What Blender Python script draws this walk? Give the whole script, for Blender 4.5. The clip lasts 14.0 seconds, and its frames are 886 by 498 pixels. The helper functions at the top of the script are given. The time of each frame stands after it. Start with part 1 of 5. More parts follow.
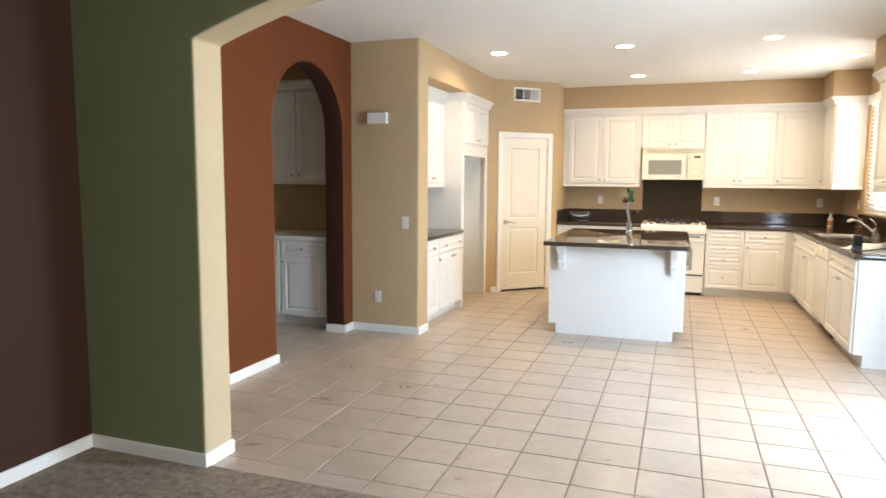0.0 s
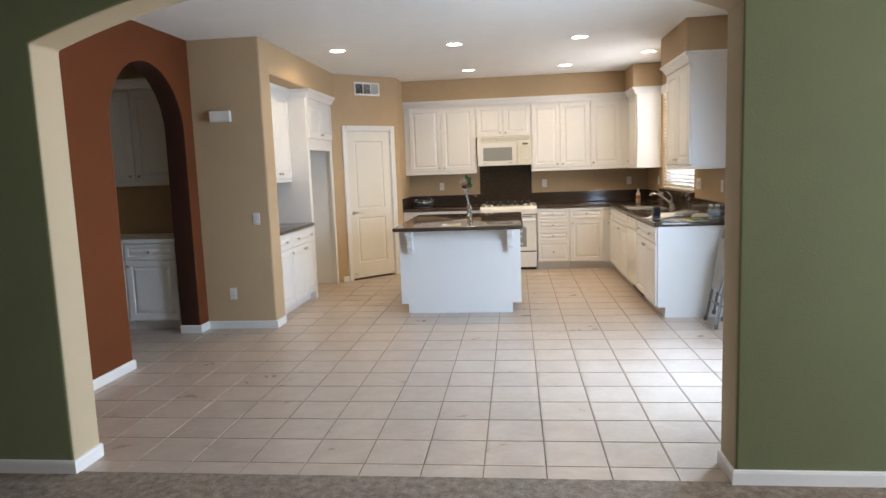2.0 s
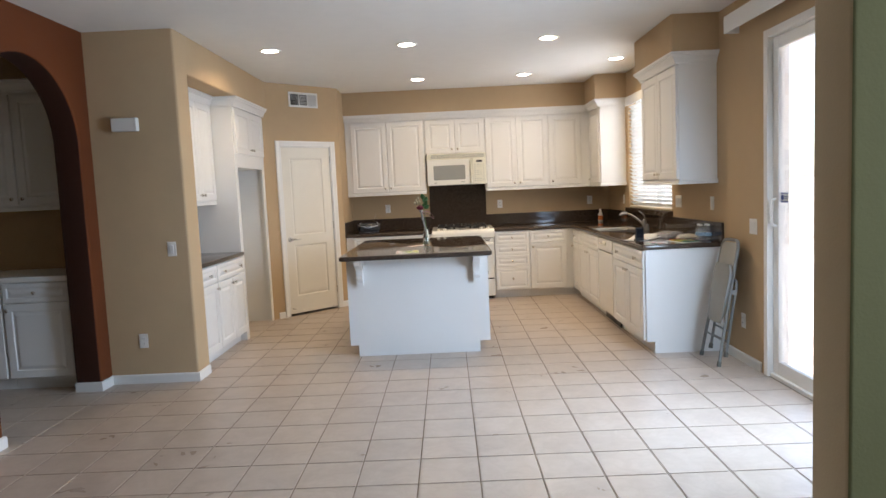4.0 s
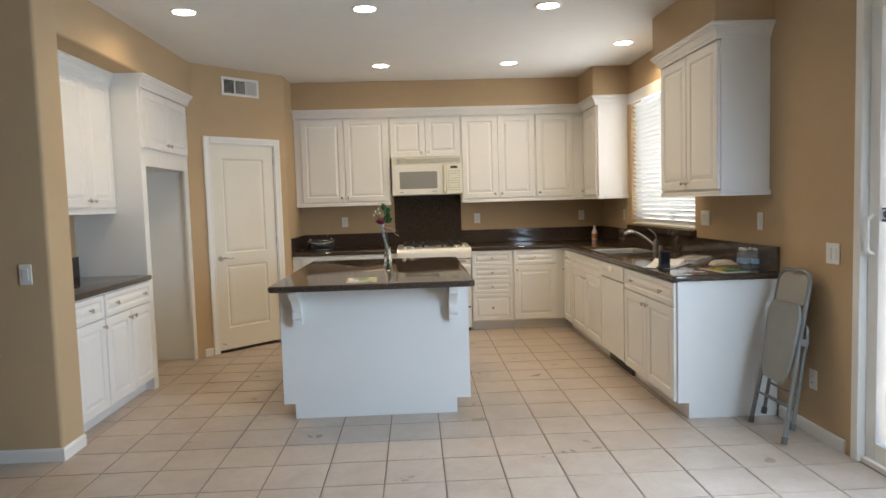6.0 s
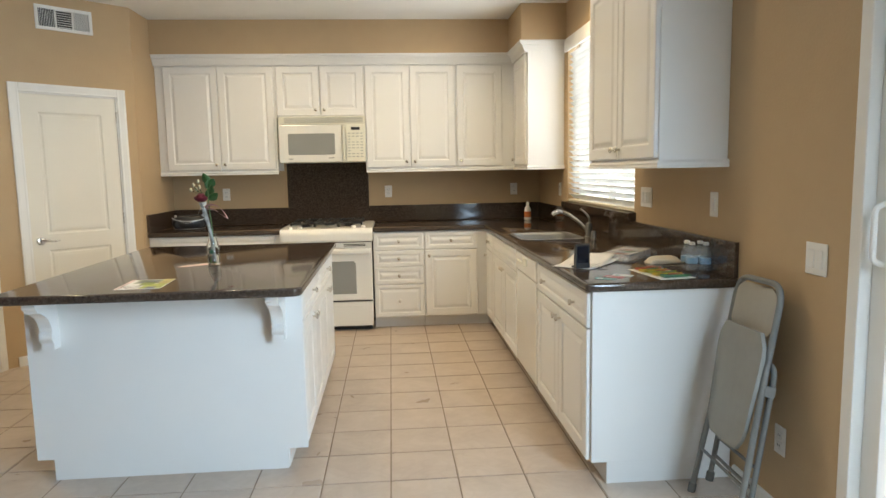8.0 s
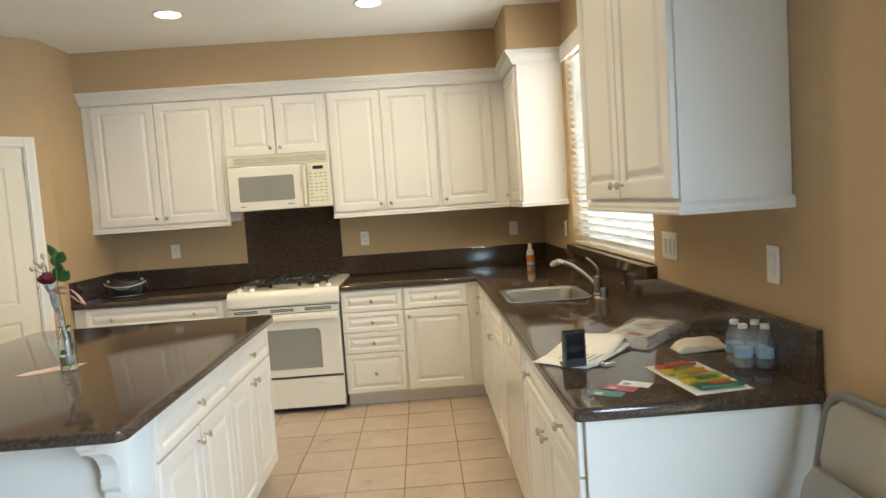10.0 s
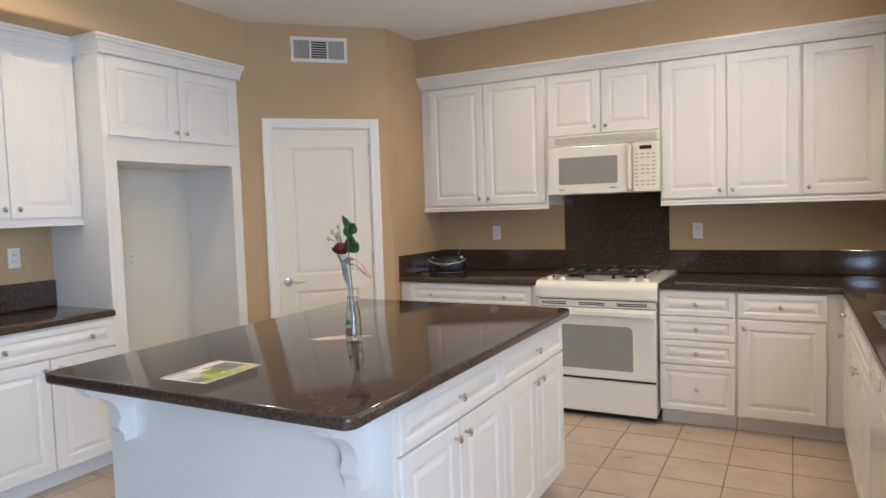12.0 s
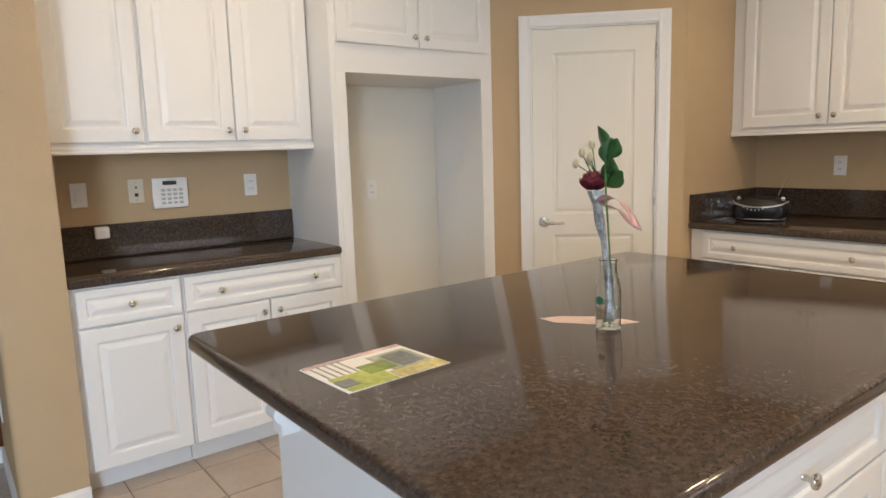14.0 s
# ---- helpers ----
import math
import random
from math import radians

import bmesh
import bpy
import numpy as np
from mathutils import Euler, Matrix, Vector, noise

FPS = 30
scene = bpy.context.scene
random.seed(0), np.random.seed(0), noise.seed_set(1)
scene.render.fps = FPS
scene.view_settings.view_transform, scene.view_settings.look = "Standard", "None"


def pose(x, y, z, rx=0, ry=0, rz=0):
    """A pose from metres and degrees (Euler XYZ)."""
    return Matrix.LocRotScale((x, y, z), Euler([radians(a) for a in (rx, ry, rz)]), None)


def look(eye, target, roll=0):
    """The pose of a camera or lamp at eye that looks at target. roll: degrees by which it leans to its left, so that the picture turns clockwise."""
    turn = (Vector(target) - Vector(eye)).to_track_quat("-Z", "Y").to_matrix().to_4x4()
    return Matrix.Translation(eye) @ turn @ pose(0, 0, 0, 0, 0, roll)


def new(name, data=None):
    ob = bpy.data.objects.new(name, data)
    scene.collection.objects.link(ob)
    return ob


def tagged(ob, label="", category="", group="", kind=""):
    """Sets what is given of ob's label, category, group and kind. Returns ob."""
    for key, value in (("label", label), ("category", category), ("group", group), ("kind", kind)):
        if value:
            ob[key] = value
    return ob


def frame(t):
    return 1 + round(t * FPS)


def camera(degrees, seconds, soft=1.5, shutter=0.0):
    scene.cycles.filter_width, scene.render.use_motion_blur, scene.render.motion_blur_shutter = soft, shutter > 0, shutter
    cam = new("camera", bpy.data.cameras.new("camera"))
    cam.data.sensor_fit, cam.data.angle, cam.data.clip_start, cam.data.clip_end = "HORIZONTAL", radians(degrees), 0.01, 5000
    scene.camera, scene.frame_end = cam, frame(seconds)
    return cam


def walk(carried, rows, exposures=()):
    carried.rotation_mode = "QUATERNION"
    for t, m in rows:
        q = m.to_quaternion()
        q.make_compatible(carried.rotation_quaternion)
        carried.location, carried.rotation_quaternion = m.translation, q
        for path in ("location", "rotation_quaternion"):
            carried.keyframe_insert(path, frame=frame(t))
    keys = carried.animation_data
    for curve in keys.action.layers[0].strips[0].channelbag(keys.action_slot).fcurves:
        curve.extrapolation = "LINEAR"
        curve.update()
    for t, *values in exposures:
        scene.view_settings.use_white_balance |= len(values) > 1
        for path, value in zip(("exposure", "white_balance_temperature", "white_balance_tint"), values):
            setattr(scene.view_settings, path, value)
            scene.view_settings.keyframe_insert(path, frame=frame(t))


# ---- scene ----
cam = camera(67.8, 14.0, shutter=0.15)
PATH = [
    (0, (0.258, 1.044, 1.489), (-0.411, 2.917, 1.278), 0.4),
    (0.5, (0.331, 0.968, 1.483), (-0.088, 2.91, 1.256), -1.5),
    (1, (0.332, 0.806, 1.437), (-0.003, 2.766, 1.22), -1.8),
    (1.5, (0.395, 0.713, 1.438), (-0.02, 2.653, 1.184), -1.2),
    (2, (0.304, 0.704, 1.497), (0.081, 2.676, 1.253), -2.1),
    (2.5, (0.121, 0.708, 1.487), (-0.026, 2.69, 1.262), 0.0),
    (3, (0.074, 0.969, 1.469), (-0.03, 2.956, 1.263), -0.4),
    (5.5, (-0.07, 2.631, 1.42), (-0.002, 4.624, 1.27), -3.8),
    (6, (0.007, 3.043, 1.41), (0.087, 5.037, 1.269), -1.7),
    (6.5, (0.121, 3.408, 1.422), (0.268, 5.396, 1.255), -3.8),
    (7, (0.286, 3.706, 1.411), (0.484, 5.69, 1.263), -2.2),
    (7.5, (0.547, 4.013, 1.398), (0.701, 5.993, 1.159), -1.0),
    (10, (1.226, 5.355, 1.484), (1.286, 7.349, 1.337), -3.9),
    (10.5, (1.287, 5.548, 1.48), (1.069, 7.534, 1.38), -3.0),
    (11, (1.292, 5.699, 1.463), (0.85, 7.648, 1.365), -1.5),
    (11.5, (1.375, 5.791, 1.451), (0.644, 7.65, 1.35), -2.0),
    (12, (1.346, 5.843, 1.436), (0.41, 7.606, 1.31), -1.8),
    (12.5, (1.225, 5.921, 1.4), (0.098, 7.563, 1.226), -1.3),
    (13, (1.049, 6.095, 1.404), (-0.313, 7.548, 1.226), -1.7),
    (13.5, (0.901, 6.357, 1.36), (-0.655, 7.598, 1.164), -1.7),
    (14, (0.815, 6.68, 1.37), (-0.752, 7.888, 1.074), -1.8),
]
EXPOSURES = [(0, 2.46, 6850, 14), (0.5, 2.02, 6750, 14), (1, 1.90, 6470, 15), (2, 1.86, 6380, 16), (3, 1.85, 6330, 17), (5.5, 1.51, 6380, 15), (6, 1.51, 6450, 13), (6.5, 1.58, 6580, 10), (7, 1.70, 6540, 11), (7.5, 1.77, 6480, 10),
             (10, 1.82, 6740, 7), (10.5, 1.70, 6740, 7), (11, 1.63, 6300, 11), (12, 1.62, 6040, 17), (13, 1.61, 6040, 18), (13.5, 1.60, 6320, 19), (14, 1.65, 6630, 16)]
walk(cam, [(t, look(eye, target, roll)) for t, eye, target, roll in PATH], EXPOSURES)

# ---- light ----
world = bpy.data.worlds.new("sky")
scene.world = world
world.use_nodes = True
wn = world.node_tree
sky = wn.nodes.new("ShaderNodeTexSky")
sky.sky_type = "NISHITA"
sky.sun_disc = False
sky.sun_elevation, sky.sun_rotation = radians(81), radians(-22)
wn.nodes["Background"].inputs[1].default_value = 0.15
wn.links.new(sky.outputs[0], wn.nodes["Background"].inputs[0])


def lamp(name, kind, energy, color, m, **more):
    data = bpy.data.lights.new(name, kind)
    data.energy, data.color = energy, color
    if kind == "SUN":
        data.angle = radians(0.5)
    if kind == "AREA":
        data.shape, data.size = more.get("shape", "DISK"), more["size"]
        data.size_y = more.get("size_y", more["size"])
        data.spread = radians(more.get("spread", 150))
    ob = new(name, data)
    ob.matrix_basis = m
    return ob


lamp("sun", "SUN", 5.0, (1.0, 0.95, 0.86), look((-0.6, 4.5, 10), (0, 3, 0)))
CANS = [(-1.545, 7.77), (-0.30, 7.77), (0.99, 7.77), (-0.285, 9.69), (0.985, 9.69), (1.90, 8.93)]
CEIL, CAN_WATT = 2.775, 2.05

# unseen fill lamp in an added opening; lights the olive walls and carpet
lamp("living_fill_light", "AREA", 38, (0.88, 0.94, 1.0), look((4.97, 1.85, 1.5), (0, 1.6, 1.3)), shape="RECTANGLE", size=2.1, size_y=1.35)
# skylight through the sliding door comes from above and falls towards the floor
for height in (1.00, 1.50, 2.00):
    lamp("patio_door_light", "AREA", 8.2, (0.58, 0.79, 1.0), look((2.27, 4.97, height), (1.27, 5.32, height - 0.42)), shape="RECTANGLE", size=0.75, size_y=0.5, spread=150)
lamp("kitchen_window_light", "AREA", 7.0, (0.90, 0.96, 1.0), look((2.362, 9.08, 1.79), (1.3, 9.08, 1.79)), shape="RECTANGLE", size=1.44, size_y=1.22, spread=170)
lamp("kitchen_blind_light", "AREA", 2.2, (0.94, 0.98, 1.0), look((2.276, 9.08, 1.79), (1.3, 9.08, 1.79)), shape="RECTANGLE", size=1.48, size_y=1.20, spread=145)

# ---- materials ----
MATS = {}


def material(name, color, rough=0.5, metal=0.0, scale=8.0, vary=0.06, bump=0.0, bump_scale=60.0, spec=0.5, coat=0.0, dark=None, random_piece=0.0, spread=0.4):
    """A surface with variation at two scales and a fine relief."""
    if name in MATS:
        return MATS[name]
    m = bpy.data.materials.new(name)
    MATS[name] = m
    m.use_nodes = True
    nt = m.node_tree
    b = nt.nodes["Principled BSDF"]
    b.inputs["Roughness"].default_value = rough
    b.inputs["Metallic"].default_value = metal
    b.inputs["Specular IOR Level"].default_value = spec
    b.inputs["Coat Weight"].default_value = coat
    co = nt.nodes.new("ShaderNodeTexCoord")
    big, fine = nt.nodes.new("ShaderNodeTexNoise"), nt.nodes.new("ShaderNodeTexNoise")
    big.inputs["Scale"].default_value = scale * 0.18
    fine.inputs["Scale"].default_value = scale
    fine.inputs["Detail"].default_value = 6
    for n in (big, fine):
        nt.links.new(co.outputs["Object"], n.inputs["Vector"])
    add = nt.nodes.new("ShaderNodeMath")
    add.operation = "ADD"
    nt.links.new(big.outputs["Fac"], add.inputs[0])
    nt.links.new(fine.outputs["Fac"], add.inputs[1])
    ramp = nt.nodes.new("ShaderNodeMapRange")
    ramp.inputs["From Min"].default_value, ramp.inputs["From Max"].default_value = 1 - spread, 1 + spread
    nt.links.new(add.outputs[0], ramp.inputs["Value"])
    mix = nt.nodes.new("ShaderNodeMix")
    mix.data_type = "RGBA"
    low = dark or tuple(c * (1 - 2 * vary) for c in color)
    high = color if dark else tuple(min(1, c * (1 + vary)) for c in color)
    mix.inputs["A"].default_value, mix.inputs["B"].default_value = (*low, 1), (*high, 1)
    nt.links.new(ramp.outputs[0], mix.inputs["Factor"])
    out = mix.outputs["Result"]
    where = co.outputs["Object"]
    if random_piece:
        info = nt.nodes.new("ShaderNodeObjectInfo")
        tone = nt.nodes.new("ShaderNodeMapRange")
        tone.inputs["To Min"].default_value, tone.inputs["To Max"].default_value = 1 - random_piece, 1 + random_piece
        nt.links.new(info.outputs["Random"], tone.inputs["Value"])
        hsv = nt.nodes.new("ShaderNodeHueSaturation")
        nt.links.new(tone.outputs[0], hsv.inputs["Value"])
        nt.links.new(out, hsv.inputs["Color"])
        out = hsv.outputs[0]
        off = nt.nodes.new("ShaderNodeVectorMath")
        off.operation = "MULTIPLY_ADD"
        off.inputs[1].default_value = (37.0, 61.0, 13.0)
        nt.links.new(info.outputs["Random"], off.inputs[0])
        nt.links.new(co.outputs["Object"], off.inputs[2])
        for n in (big, fine):
            nt.links.new(off.outputs[0], n.inputs["Vector"])
        where = off.outputs[0]
    nt.links.new(out, b.inputs["Base Color"])
    rr = nt.nodes.new("ShaderNodeMapRange")
    rr.inputs["To Min"].default_value, rr.inputs["To Max"].default_value = max(0.02, rough - 0.07), min(1, rough + 0.07)
    nt.links.new(fine.outputs["Fac"], rr.inputs["Value"])
    nt.links.new(rr.outputs[0], b.inputs["Roughness"])
    if bump:
        grain = nt.nodes.new("ShaderNodeTexNoise")
        grain.inputs["Scale"].default_value = bump_scale
        grain.inputs["Detail"].default_value = 3
        nt.links.new(where, grain.inputs["Vector"])
        bn = nt.nodes.new("ShaderNodeBump")
        bn.inputs["Strength"].default_value = bump
        bn.inputs["Distance"].default_value = 0.01
        nt.links.new(grain.outputs["Fac"], bn.inputs["Height"])
        nt.links.new(bn.outputs[0], b.inputs["Normal"])
    return m


def granite_material():
    """Polished dark brown granite with brown and grey crystals."""
    m = bpy.data.materials.new("granite")
    m.use_nodes = True
    nt = m.node_tree
    b = nt.nodes["Principled BSDF"]
    co = nt.nodes.new("ShaderNodeTexCoord")
    vor = nt.nodes.new("ShaderNodeTexVoronoi")
    vor.inputs["Scale"].default_value = 300
    noi = nt.nodes.new("ShaderNodeTexNoise")
    noi.inputs["Scale"].default_value = 85
    noi.inputs["Detail"].default_value = 8
    cloud = nt.nodes.new("ShaderNodeTexNoise")
    cloud.inputs["Scale"].default_value = 4
    for n in (vor, noi, cloud):
        nt.links.new(co.outputs["Object"], n.inputs["Vector"])
    sep = nt.nodes.new("ShaderNodeSeparateColor")
    nt.links.new(vor.outputs["Color"], sep.inputs[0])
    add = nt.nodes.new("ShaderNodeMath")
    add.operation = "MULTIPLY_ADD"
    add.inputs[1].default_value = 0.29
    nt.links.new(sep.outputs[0], add.inputs[0])
    nt.links.new(noi.outputs["Fac"], add.inputs[2])
    add2 = nt.nodes.new("ShaderNodeMath")
    add2.operation = "MULTIPLY_ADD"
    add2.inputs[1].default_value = 0.10
    nt.links.new(cloud.outputs["Fac"], add2.inputs[0])
    nt.links.new(add.outputs[0], add2.inputs[2])
    ramp = nt.nodes.new("ShaderNodeValToRGB")
    e = ramp.color_ramp.elements
    e[0].position, e[0].color = 0.40, (0.031, 0.0210, 0.0152, 1)
    e[1].position, e[1].color = 0.92, (0.098, 0.072, 0.057, 1)
    for pos, c in ((0.54, (0.043, 0.0290, 0.0210, 1)), (0.68, (0.057, 0.039, 0.0285, 1)), (0.80, (0.072, 0.051, 0.039, 1))):
        k = e.new(pos)
        k.color = c
    nt.links.new(add2.outputs[0], ramp.inputs[0])
    nt.links.new(ramp.outputs[0], b.inputs["Base Color"])
    b.inputs["Roughness"].default_value = 0.085
    b.inputs["Specular IOR Level"].default_value = 0.55
    bn = nt.nodes.new("ShaderNodeBump")
    bn.inputs["Strength"].default_value = 0.004
    nt.links.new(noi.outputs["Fac"], bn.inputs["Height"])
    nt.links.new(bn.outputs[0], b.inputs["Normal"])
    return m


def tile_material():
    """Glazed beige ceramic with soft clouds and faint veins; every tile takes its own piece of the pattern."""
    m = bpy.data.materials.new("ceramic_tile")
    m.use_nodes = True
    nt = m.node_tree
    b = nt.nodes["Principled BSDF"]
    co, info = nt.nodes.new("ShaderNodeTexCoord"), nt.nodes.new("ShaderNodeObjectInfo")
    off = nt.nodes.new("ShaderNodeVectorMath")
    off.operation = "MULTIPLY_ADD"
    off.inputs[1].default_value = (37.0, 61.0, 13.0)
    nt.links.new(info.outputs["Random"], off.inputs[0])
    nt.links.new(co.outputs["Object"], off.inputs[2])
    cloud, vein, fine = (nt.nodes.new("ShaderNodeTexNoise") for _ in range(3))
    for n, scale, detail, warp in ((cloud, 5.0, 3, 0.6), (vein, 7.0, 5, 1.6), (fine, 60.0, 3, 0.0)):
        n.inputs["Scale"].default_value, n.inputs["Detail"].default_value, n.inputs["Distortion"].default_value = scale, detail, warp
        nt.links.new(off.outputs[0], n.inputs["Vector"])
    ramp = nt.nodes.new("ShaderNodeValToRGB")
    e = ramp.color_ramp.elements
    e[0].position, e[0].color = 0.30, (0.450, 0.365, 0.297, 1)
    e[1].position, e[1].color = 0.70, (0.530, 0.443, 0.368, 1)
    e.new(0.5).color = (0.495, 0.407, 0.333, 1)
    nt.links.new(cloud.outputs["Fac"], ramp.inputs[0])
    ridge = nt.nodes.new("ShaderNodeValToRGB")
    k = ridge.color_ramp.elements
    k[0].position, k[0].color = 0.40, (1, 1, 1, 1)
    k[1].position, k[1].color = 0.62, (1, 1, 1, 1)
    k.new(0.51).color = (0.93, 0.92, 0.90, 1)
    nt.links.new(vein.outputs["Fac"], ridge.inputs[0])
    mul = nt.nodes.new("ShaderNodeMix")
    mul.data_type, mul.blend_type = "RGBA", "MULTIPLY"
    mul.inputs["Factor"].default_value = 0.75
    nt.links.new(ramp.outputs[0], mul.inputs["A"])
    nt.links.new(ridge.outputs[0], mul.inputs["B"])
    tone = nt.nodes.new("ShaderNodeMapRange")
    tone.inputs["To Min"].default_value, tone.inputs["To Max"].default_value = 0.965, 1.035
    nt.links.new(info.outputs["Random"], tone.inputs["Value"])
    hsv = nt.nodes.new("ShaderNodeHueSaturation")
    nt.links.new(tone.outputs[0], hsv.inputs["Value"])
    nt.links.new(mul.outputs["Result"], hsv.inputs["Color"])
    nt.links.new(hsv.outputs[0], b.inputs["Base Color"])
    rr = nt.nodes.new("ShaderNodeMapRange")
    rr.inputs["To Min"].default_value, rr.inputs["To Max"].default_value = 0.24, 0.36
    nt.links.new(cloud.outputs["Fac"], rr.inputs["Value"])
    nt.links.new(rr.outputs[0], b.inputs["Roughness"])
    bn = nt.nodes.new("ShaderNodeBump")
    bn.inputs["Strength"].default_value, bn.inputs["Distance"].default_value = 0.05, 0.004
    nt.links.new(fine.outputs["Fac"], bn.inputs["Height"])
    nt.links.new(bn.outputs[0], b.inputs["Normal"])
    return m


def glass_material(name, color=(1, 1, 1), rough=0.0, ior=1.45):
    m = bpy.data.materials.new(name)
    m.use_nodes = True
    b = m.node_tree.nodes["Principled BSDF"]
    b.inputs["Base Color"].default_value = (*color, 1)
    b.inputs["Transmission Weight"].default_value = 1
    b.inputs["Roughness"].default_value = rough
    b.inputs["IOR"].default_value = ior
    return m


def glow_material(name, color, strength):
    m = bpy.data.materials.new(name)
    m.use_nodes = True
    b = m.node_tree.nodes["Principled BSDF"]
    b.inputs["Base Color"].default_value = (*color, 1)
    b.inputs["Emission Color"].default_value = (*color, 1)
    b.inputs["Emission Strength"].default_value = strength
    return m


BEIGE = material("beige_paint", (0.508, 0.368, 0.217), 0.75, vary=0.025, bump=0.10, bump_scale=95, spec=0.3)
JAMB = material("cream_paint", (0.52, 0.42, 0.27), 0.75, vary=0.025, bump=0.10, bump_scale=95, spec=0.3)
RUST = material("rust_paint", (0.142, 0.037, 0.008), 0.8, vary=0.04, bump=0.10, bump_scale=95, spec=0.3)
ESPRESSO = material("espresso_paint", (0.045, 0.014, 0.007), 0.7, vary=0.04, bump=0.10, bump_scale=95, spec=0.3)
BROWN = material("dark_brown_paint", (0.040, 0.0145, 0.006), 0.7, vary=0.04, bump=0.10, bump_scale=95, spec=0.3)
OLIVE = material("olive_green_paint", (0.181, 0.200, 0.102), 0.7, vary=0.03, bump=0.10, bump_scale=95, spec=0.3)
CEILING = material("ceiling_paint", (0.84, 0.83, 0.79), 0.9, vary=0.015, bump=0.15, bump_scale=80, spec=0.2)
WHITE = material("white_cabinet", (0.80, 0.79, 0.76), 0.32, scale=3, vary=0.012)
TRIM = material("white_trim", (0.80, 0.79, 0.75), 0.4, scale=5, vary=0.02)
DOORPAINT = material("door_paint", (0.78, 0.74, 0.64), 0.42, scale=4, vary=0.02)
APPL = material("white_enamel", (0.80, 0.79, 0.74), 0.18, scale=3, vary=0.01, coat=0.3)
BISQUE = material("bisque_plastic", (0.76, 0.74, 0.62), 0.35, scale=6, vary=0.02)
GREYGLASS = material("oven_window", (0.30, 0.305, 0.29), 0.12, vary=0.03, scale=4)
BLACK = material("black_plastic", (0.012, 0.012, 0.013), 0.35, vary=0.1)
IRON = material("cast_iron", (0.02, 0.02, 0.022), 0.5, metal=0.3, vary=0.2, bump=0.2, bump_scale=200)
NICKEL = material("brushed_nickel", (0.62, 0.58, 0.52), 0.28, metal=1.0, scale=40, vary=0.05)
STEEL = material("stainless_steel", (0.25, 0.245, 0.23), 0.42, metal=1.0, scale=60, vary=0.06)
CHROME = material("chrome", (0.8, 0.8, 0.8), 0.1, metal=1.0, vary=0.02)
GROUT = material("grout", (0.24, 0.18, 0.13), 0.95, scale=30, vary=0.15, bump=0.3, bump_scale=300)
TILE = tile_material()
CARPET = material("carpet", (0.46, 0.37, 0.285), 1.0, scale=120, vary=0.28, bump=1.0, bump_scale=420, spec=0.1)
PLATE = material("switch_plate", (0.82, 0.80, 0.75), 0.35, vary=0.01)
GREYMETAL = material("grey_enamelled_steel", (0.20, 0.20, 0.19), 0.45, metal=0.2, scale=20, vary=0.06)
BACKREST = material("beige_grey_enamel", (0.36, 0.335, 0.28), 0.5, scale=20, vary=0.05)
GREYVINYL = material("grey_vinyl", (0.26, 0.255, 0.23), 0.55, scale=20, vary=0.07, bump=0.1, bump_scale=160)
BLIND = material("white_blind", (0.82, 0.82, 0.80), 0.45, vary=0.015)
CONCRETE = material("concrete", (0.52, 0.50, 0.47), 0.9, scale=6, vary=0.1, bump=0.2, bump_scale=60)
SOIL = material("garden_ground", (0.34, 0.30, 0.24), 1.0, scale=2, vary=0.25, bump=0.5, bump_scale=20)
FENCE = material("red_brown_fence", (0.30, 0.13, 0.09), 0.8, scale=12, vary=0.2, bump=0.2, bump_scale=50, random_piece=0.1)
LEAF = material("leaf", (0.12, 0.17, 0.06), 0.5, scale=5, vary=0.3)
BARK = material("bark", (0.12, 0.085, 0.06), 0.95, scale=12, vary=0.25, bump=0.5, bump_scale=40)
STUCCO = material("stucco", (0.55, 0.50, 0.42), 0.95, scale=6, vary=0.05, bump=0.3, bump_scale=90)
BLIND_SLAT = material("white_blind_slat", (0.80, 0.80, 0.77), 0.5, vary=0.015)
slat_nt = BLIND_SLAT.node_tree
slat_mix, slat_thin = slat_nt.nodes.new("ShaderNodeMixShader"), slat_nt.nodes.new("ShaderNodeBsdfTranslucent")
slat_thin.inputs["Color"].default_value = (0.86, 0.87, 0.84, 1)
slat_mix.inputs[0].default_value = 0.06
slat_nt.links.new(slat_nt.nodes["Principled BSDF"].outputs[0], slat_mix.inputs[1])
slat_nt.links.new(slat_thin.outputs[0], slat_mix.inputs[2])
slat_nt.links.new(slat_mix.outputs[0], slat_nt.nodes["Material Output"].inputs["Surface"])
CREAM = material("cream_plastic", (0.66, 0.60, 0.46), 0.5, vary=0.03)
GRANITE = granite_material()
GLASS = glass_material("window_glass")
BULB = glow_material("lamp_glow", (1.0, 0.86, 0.66), 12.0)

# ---- mesh helpers ----


def mesh_object(name, bm, mat, parent=None, label="", smooth=False, m=None):
    bmesh.ops.recalc_face_normals(bm, faces=bm.faces)
    me = bpy.data.meshes.new(name)
    if smooth:
        for f in bm.faces:
            f.smooth = True
    bm.to_mesh(me)
    bm.free()
    for k in mat if isinstance(mat, (list, tuple)) else [mat]:
        me.materials.append(k)
    if smooth:
        me.set_sharp_from_angle(angle=radians(40))
    ob = new(name, me)
    if parent:
        ob.parent = parent
    if m is not None:
        ob.matrix_basis = m
    if label:
        tagged(ob, label)
    return ob


def part(name, bm, mat, parent, label="", smooth=False, m=None):
    return mesh_object(name, bm, mat, parent, label, smooth, m)


